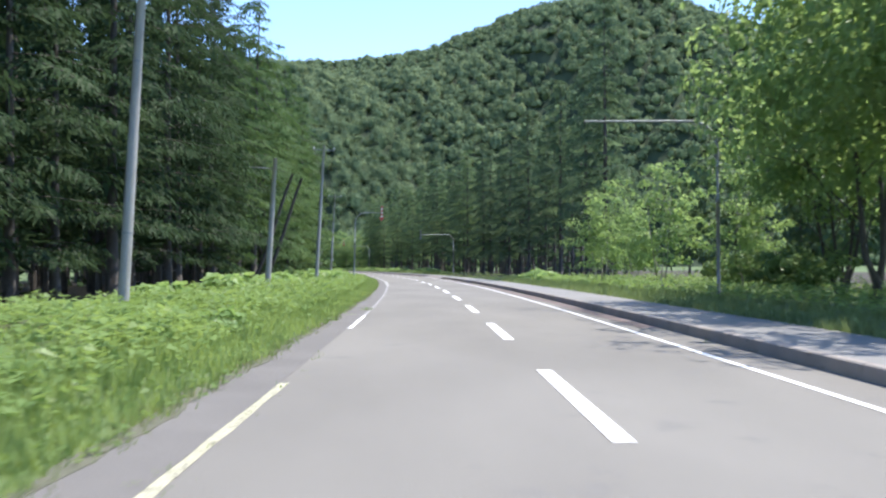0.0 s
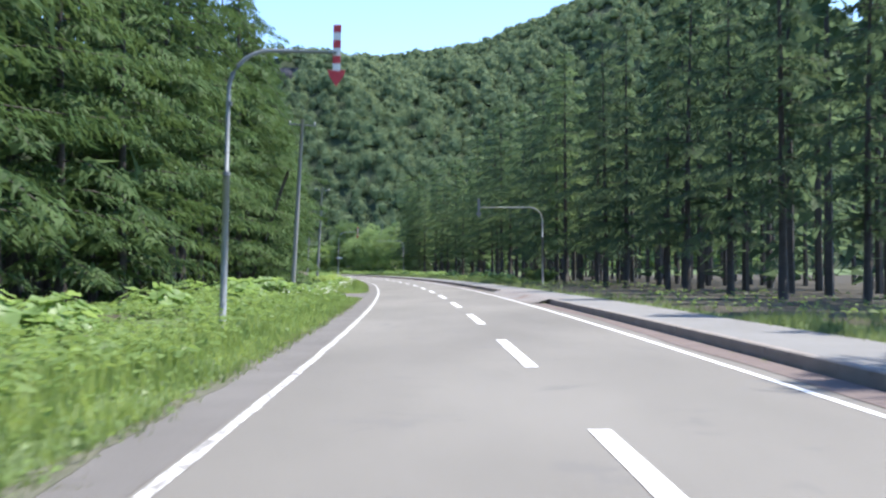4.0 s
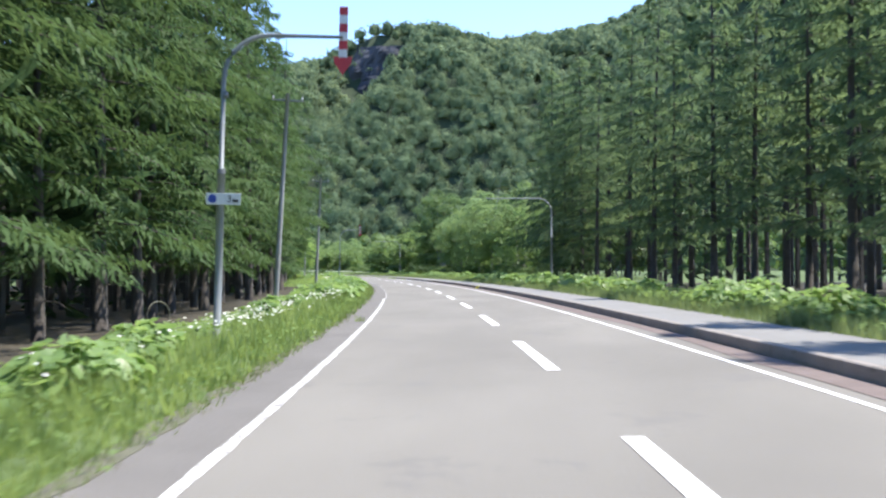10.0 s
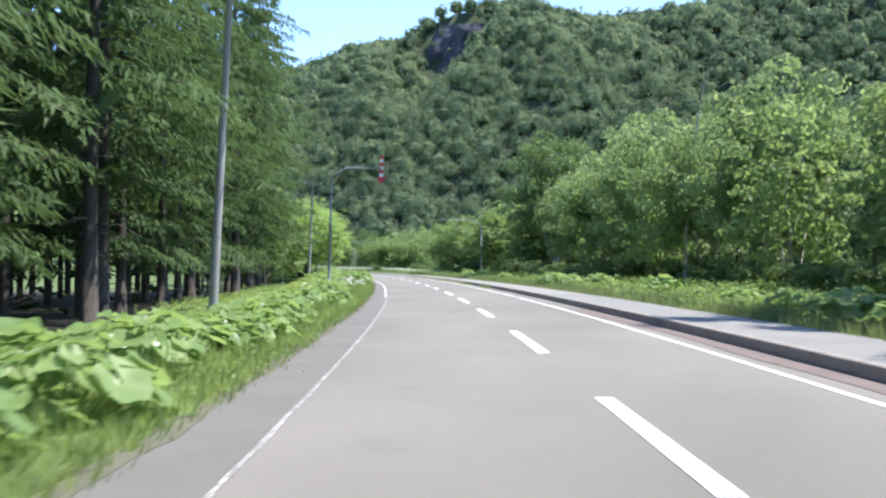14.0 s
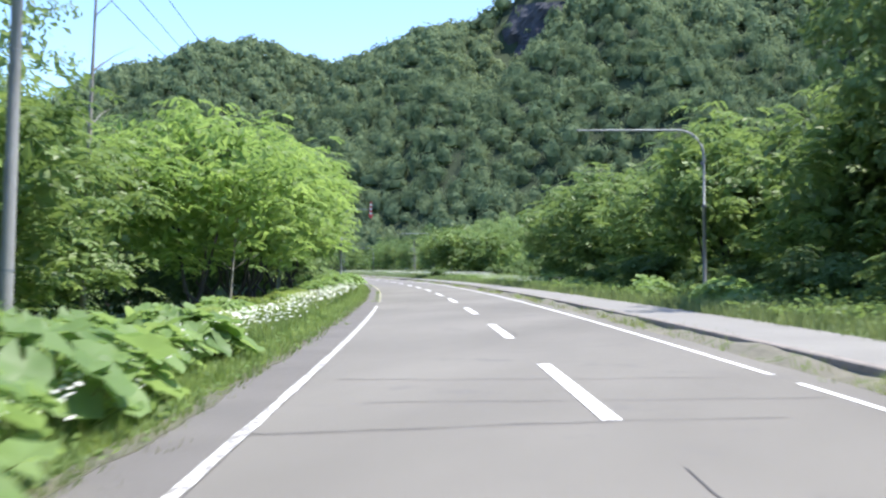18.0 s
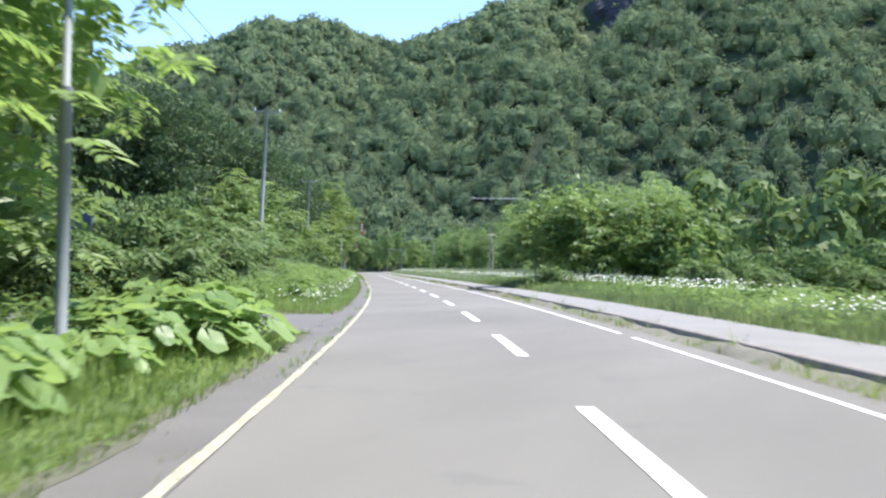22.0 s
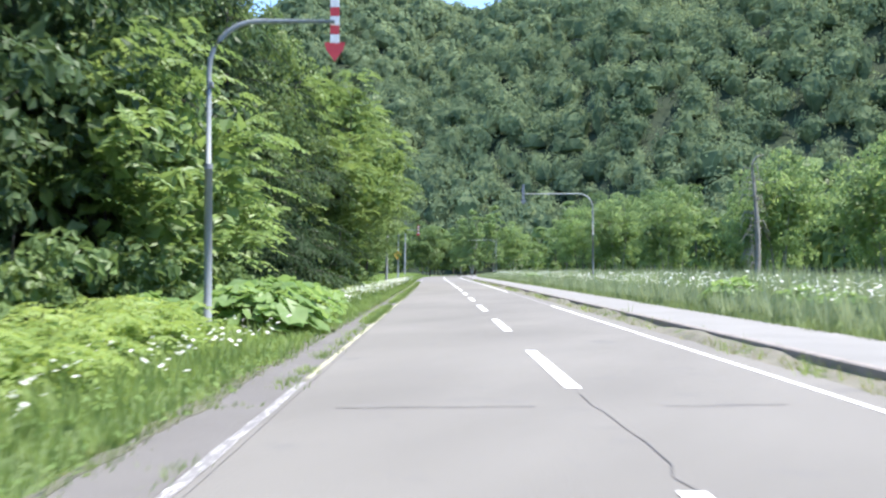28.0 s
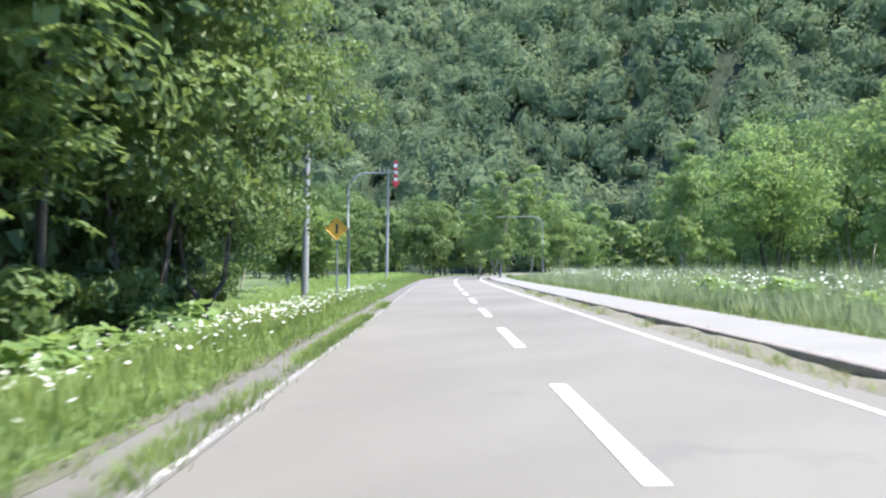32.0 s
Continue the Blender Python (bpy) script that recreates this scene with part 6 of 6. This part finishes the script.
warn = tagged(new("warning_sign"), "faded orange diamond warning sign on a steel post", "road sign")
part("post", add_tube(Shape(), [(0, 0, -0.4), (0, 0, 3.1)], [0.03, 0.03], 8), STEEL, warn)
dia = box((0.62, 0.012, 0.62), (0, 0, 0), 0.03)
dp = part("plate", dia, YELLOW, warn, "faded orange plate", at=Matrix.Translation((0, -0.05, 2.65)) @ Matrix.Rotation(math.pi / 4, 4, "Y"))
part("symbol", box((0.09, 0.006, 0.36), (0, 0, 0)), INK, dp, "dark arrow", at=Matrix.Translation((0, -0.01, 0)) @ Matrix.Rotation(-math.pi / 4, 4, "Y"))
warn.matrix_basis = place(549.8, -5.0, 0.0)

board = tagged(new("information_board"), "dark blue board on thin black legs behind shrubs", "sign board")
part("panel", box((1.9, 0.05, 0.58), (0, 0, 2.75), 0.01), SLATE, board)
part("rim", box((1.94, 0.06, 0.05), (0, 0, 3.05), 0.01), STEEL_DARK, board, "grey top rim")
for x, lean in ((0.02, -0.25), (0.32, 0.0)):
    part("leg", add_tube(Shape(), [(x + lean, 0.06, -0.5), (x, 0.06, 2.9)], [0.04, 0.04], 8), INK, board)
board.matrix_basis = place(385.5, -12.3, float(level(385.5, -12.3)) - 0.4, -8)

_bm = bmesh.new()
bmesh.ops.create_icosphere(_bm, subdivisions=3, radius=1)
for v in _bm.verts:
    v.co *= 1 + 0.12 * noise.fractal(v.co * 1.7, 1.0, 2.0, 4)
    v.co.x, v.co.y, v.co.z = v.co.x * 0.75, v.co.y * 0.7, max(-0.2, v.co.z) * 1.0
_q, _f = np.array([tuple(v.co) for v in _bm.verts]), [[v.index for v in f.verts] for f in _bm.faces]
_bm.free()
mound = part("straw_mound", Shape().add(_q, _f), STRAW, smooth=True)
mound.matrix_basis = place(155, -8.8, 0.0)
tagged(mound, "rounded grey mound of old straw at the wood's edge", "mound")

for k, (s, off, a, w) in enumerate(((404.6, 3.2, 8, 0.7), (406.0, 3.4, -14, 0.55), (407.2, 3.25, 30, 0.5), (408.6, 3.5, -6, 0.8), (410.4, 3.3, 12, 0.6), (411.8, 3.2, -20, 0.7))):
    rub = part("broken_kerb_block", box((0.2, w, 0.16), (0, 0, 0.06), 0.03), KERBSTONE, at=place(s, off, 0.02, a, 6 - 3 * k))
    tagged(rub, "broken dark concrete kerb piece lying in the gap", "kerb piece", "broken kerb pieces")

_w = np.linspace(0, 2 * math.pi, 25)
hoop = part("hoop", add_tube(Shape(), np.stack([0.42 * np.cos(_w), 0 * _w, 0.4 + 0.42 * np.sin(_w)], -1), np.full(25, 0.02), 6), STRAW, smooth=True)
hoop.matrix_basis = place(185.5, -9.4, float(level(185.5, -9.4)), 50)
tagged(hoop, "thin pale hoop lying at the wood's edge", "hoop")
mark = tagged(new("marker_stake"), "yellow marker ribbon on a thin stake in the wood", "marker")
part("stake", add_tube(Shape(), [(0, 0, -0.3), (0, 0, 1.9)], [0.03, 0.025], 6), BARK, mark)
part("ribbon", box((0.3, 0.02, 0.45), (0.05, -0.03, 1.75), 0.01), YELLOW, mark, "bright yellow ribbon")
mark.matrix_basis = place(100.6, -13.2, float(level(100.6, -13.2)))

u = np.linspace(0, 1, 7)
snag = part("leaning_trunk", add_tube(Shape(), np.stack([2.9 * u + 0.1 * np.sin(5 * u), 0.2 * u, 7.8 * u - 0.3], -1), np.interp(u, [0, 1], [0.15, 0.09]), 9), BARK, smooth=True)
snag.matrix_basis = place(116, -10.7, float(level(116, -10.7)))
tagged(snag, "grey dead trunk leaning at the wood's edge", "tree trunk", "leaning trunks")
for s, off in ((64, -11.4), (60.5, -11.8)):
    tagged(copy_thing(snag, place(s, off, float(level(s, off)))), "grey dead trunk leaning at the wood's edge", "tree trunk", "leaning trunks")

dead = new("dead_tree")
u = np.linspace(0, 1, 8)
pts = np.stack([0.15 * np.sin(4 * u), 0.1 * u, 7.0 * u - 0.3], -1)
part("trunk", add_tube(Shape(), pts, np.interp(u, [0, 1], [0.2, 0.06]), 8), BARK_PALE, dead, smooth=True)
for k in range(50):
    a = pts[0] + (pts[-1] - pts[0]) * rng.uniform(0.15, 1.0)
    ph, L = rng.uniform(0, 6.28), rng.uniform(0.35, 0.95)
    o = np.array([math.cos(ph), math.sin(ph), 0.0])
    part("twig", add_tube(Shape(), [a, a + o * L * 0.6 + [0, 0, 0.1], a + o * L - [0, 0, rng.uniform(0.3, 1.0)]], [0.032, 0.022, 0.008], 3), BARK_PALE, dead)
part("limb", add_tube(Shape(), [pts[-1], pts[-1] + [0.25, 0, 0.35], pts[-1] + [0.6, 0, 0.45]], [0.05, 0.04, 0.02], 5), BARK_PALE, dead)
dead.matrix_basis = place(500.6, 15.2, float(level(500.6, 15.2)))
tagged(dead, "grey dead tree hung with drooping twigs in the meadow", "dead tree")

# thin white birch stems and bare branches
for s, off, h, bend in ((274, 12.4, 12.0, 1.2), (322.5, -7.6, 5.0, 0.5), (240.5, 17.5, 3.4, -1.4), (375, 12.4, 5.0, 1.0), (316, -10.5, 12.0, 0.5)):
    u = np.linspace(0, 1, 9)
    pts = np.stack([bend * u ** 2, 0.3 * np.sin(3 * u), h * u - 0.3], -1)
    st = new("bare_birch")
    part("trunk", add_tube(Shape(), pts, np.interp(u, [0, 1], [0.07, 0.012]) * (h / 6) ** 0.5, 7), BARK_PALE, st, smooth=True)
    for k in range(9):
        a = pts[3 + k % 6]
        ph = rng.uniform(0, 6.28)
        e = a + np.array([math.cos(ph), math.sin(ph), 0.6]) * rng.uniform(0.5, 1.2)
        part("twig", add_tube(Shape(), [a, (a + e) / 2 + [0, 0, 0.08], e], [0.022, 0.012, 0.004], 4), BARK_PALE, st)
    tagged(st, "thin pale birch stem with bare twigs", "birch", "birch stems")
    st.matrix_basis = place(s, off, float(level(s, off)))
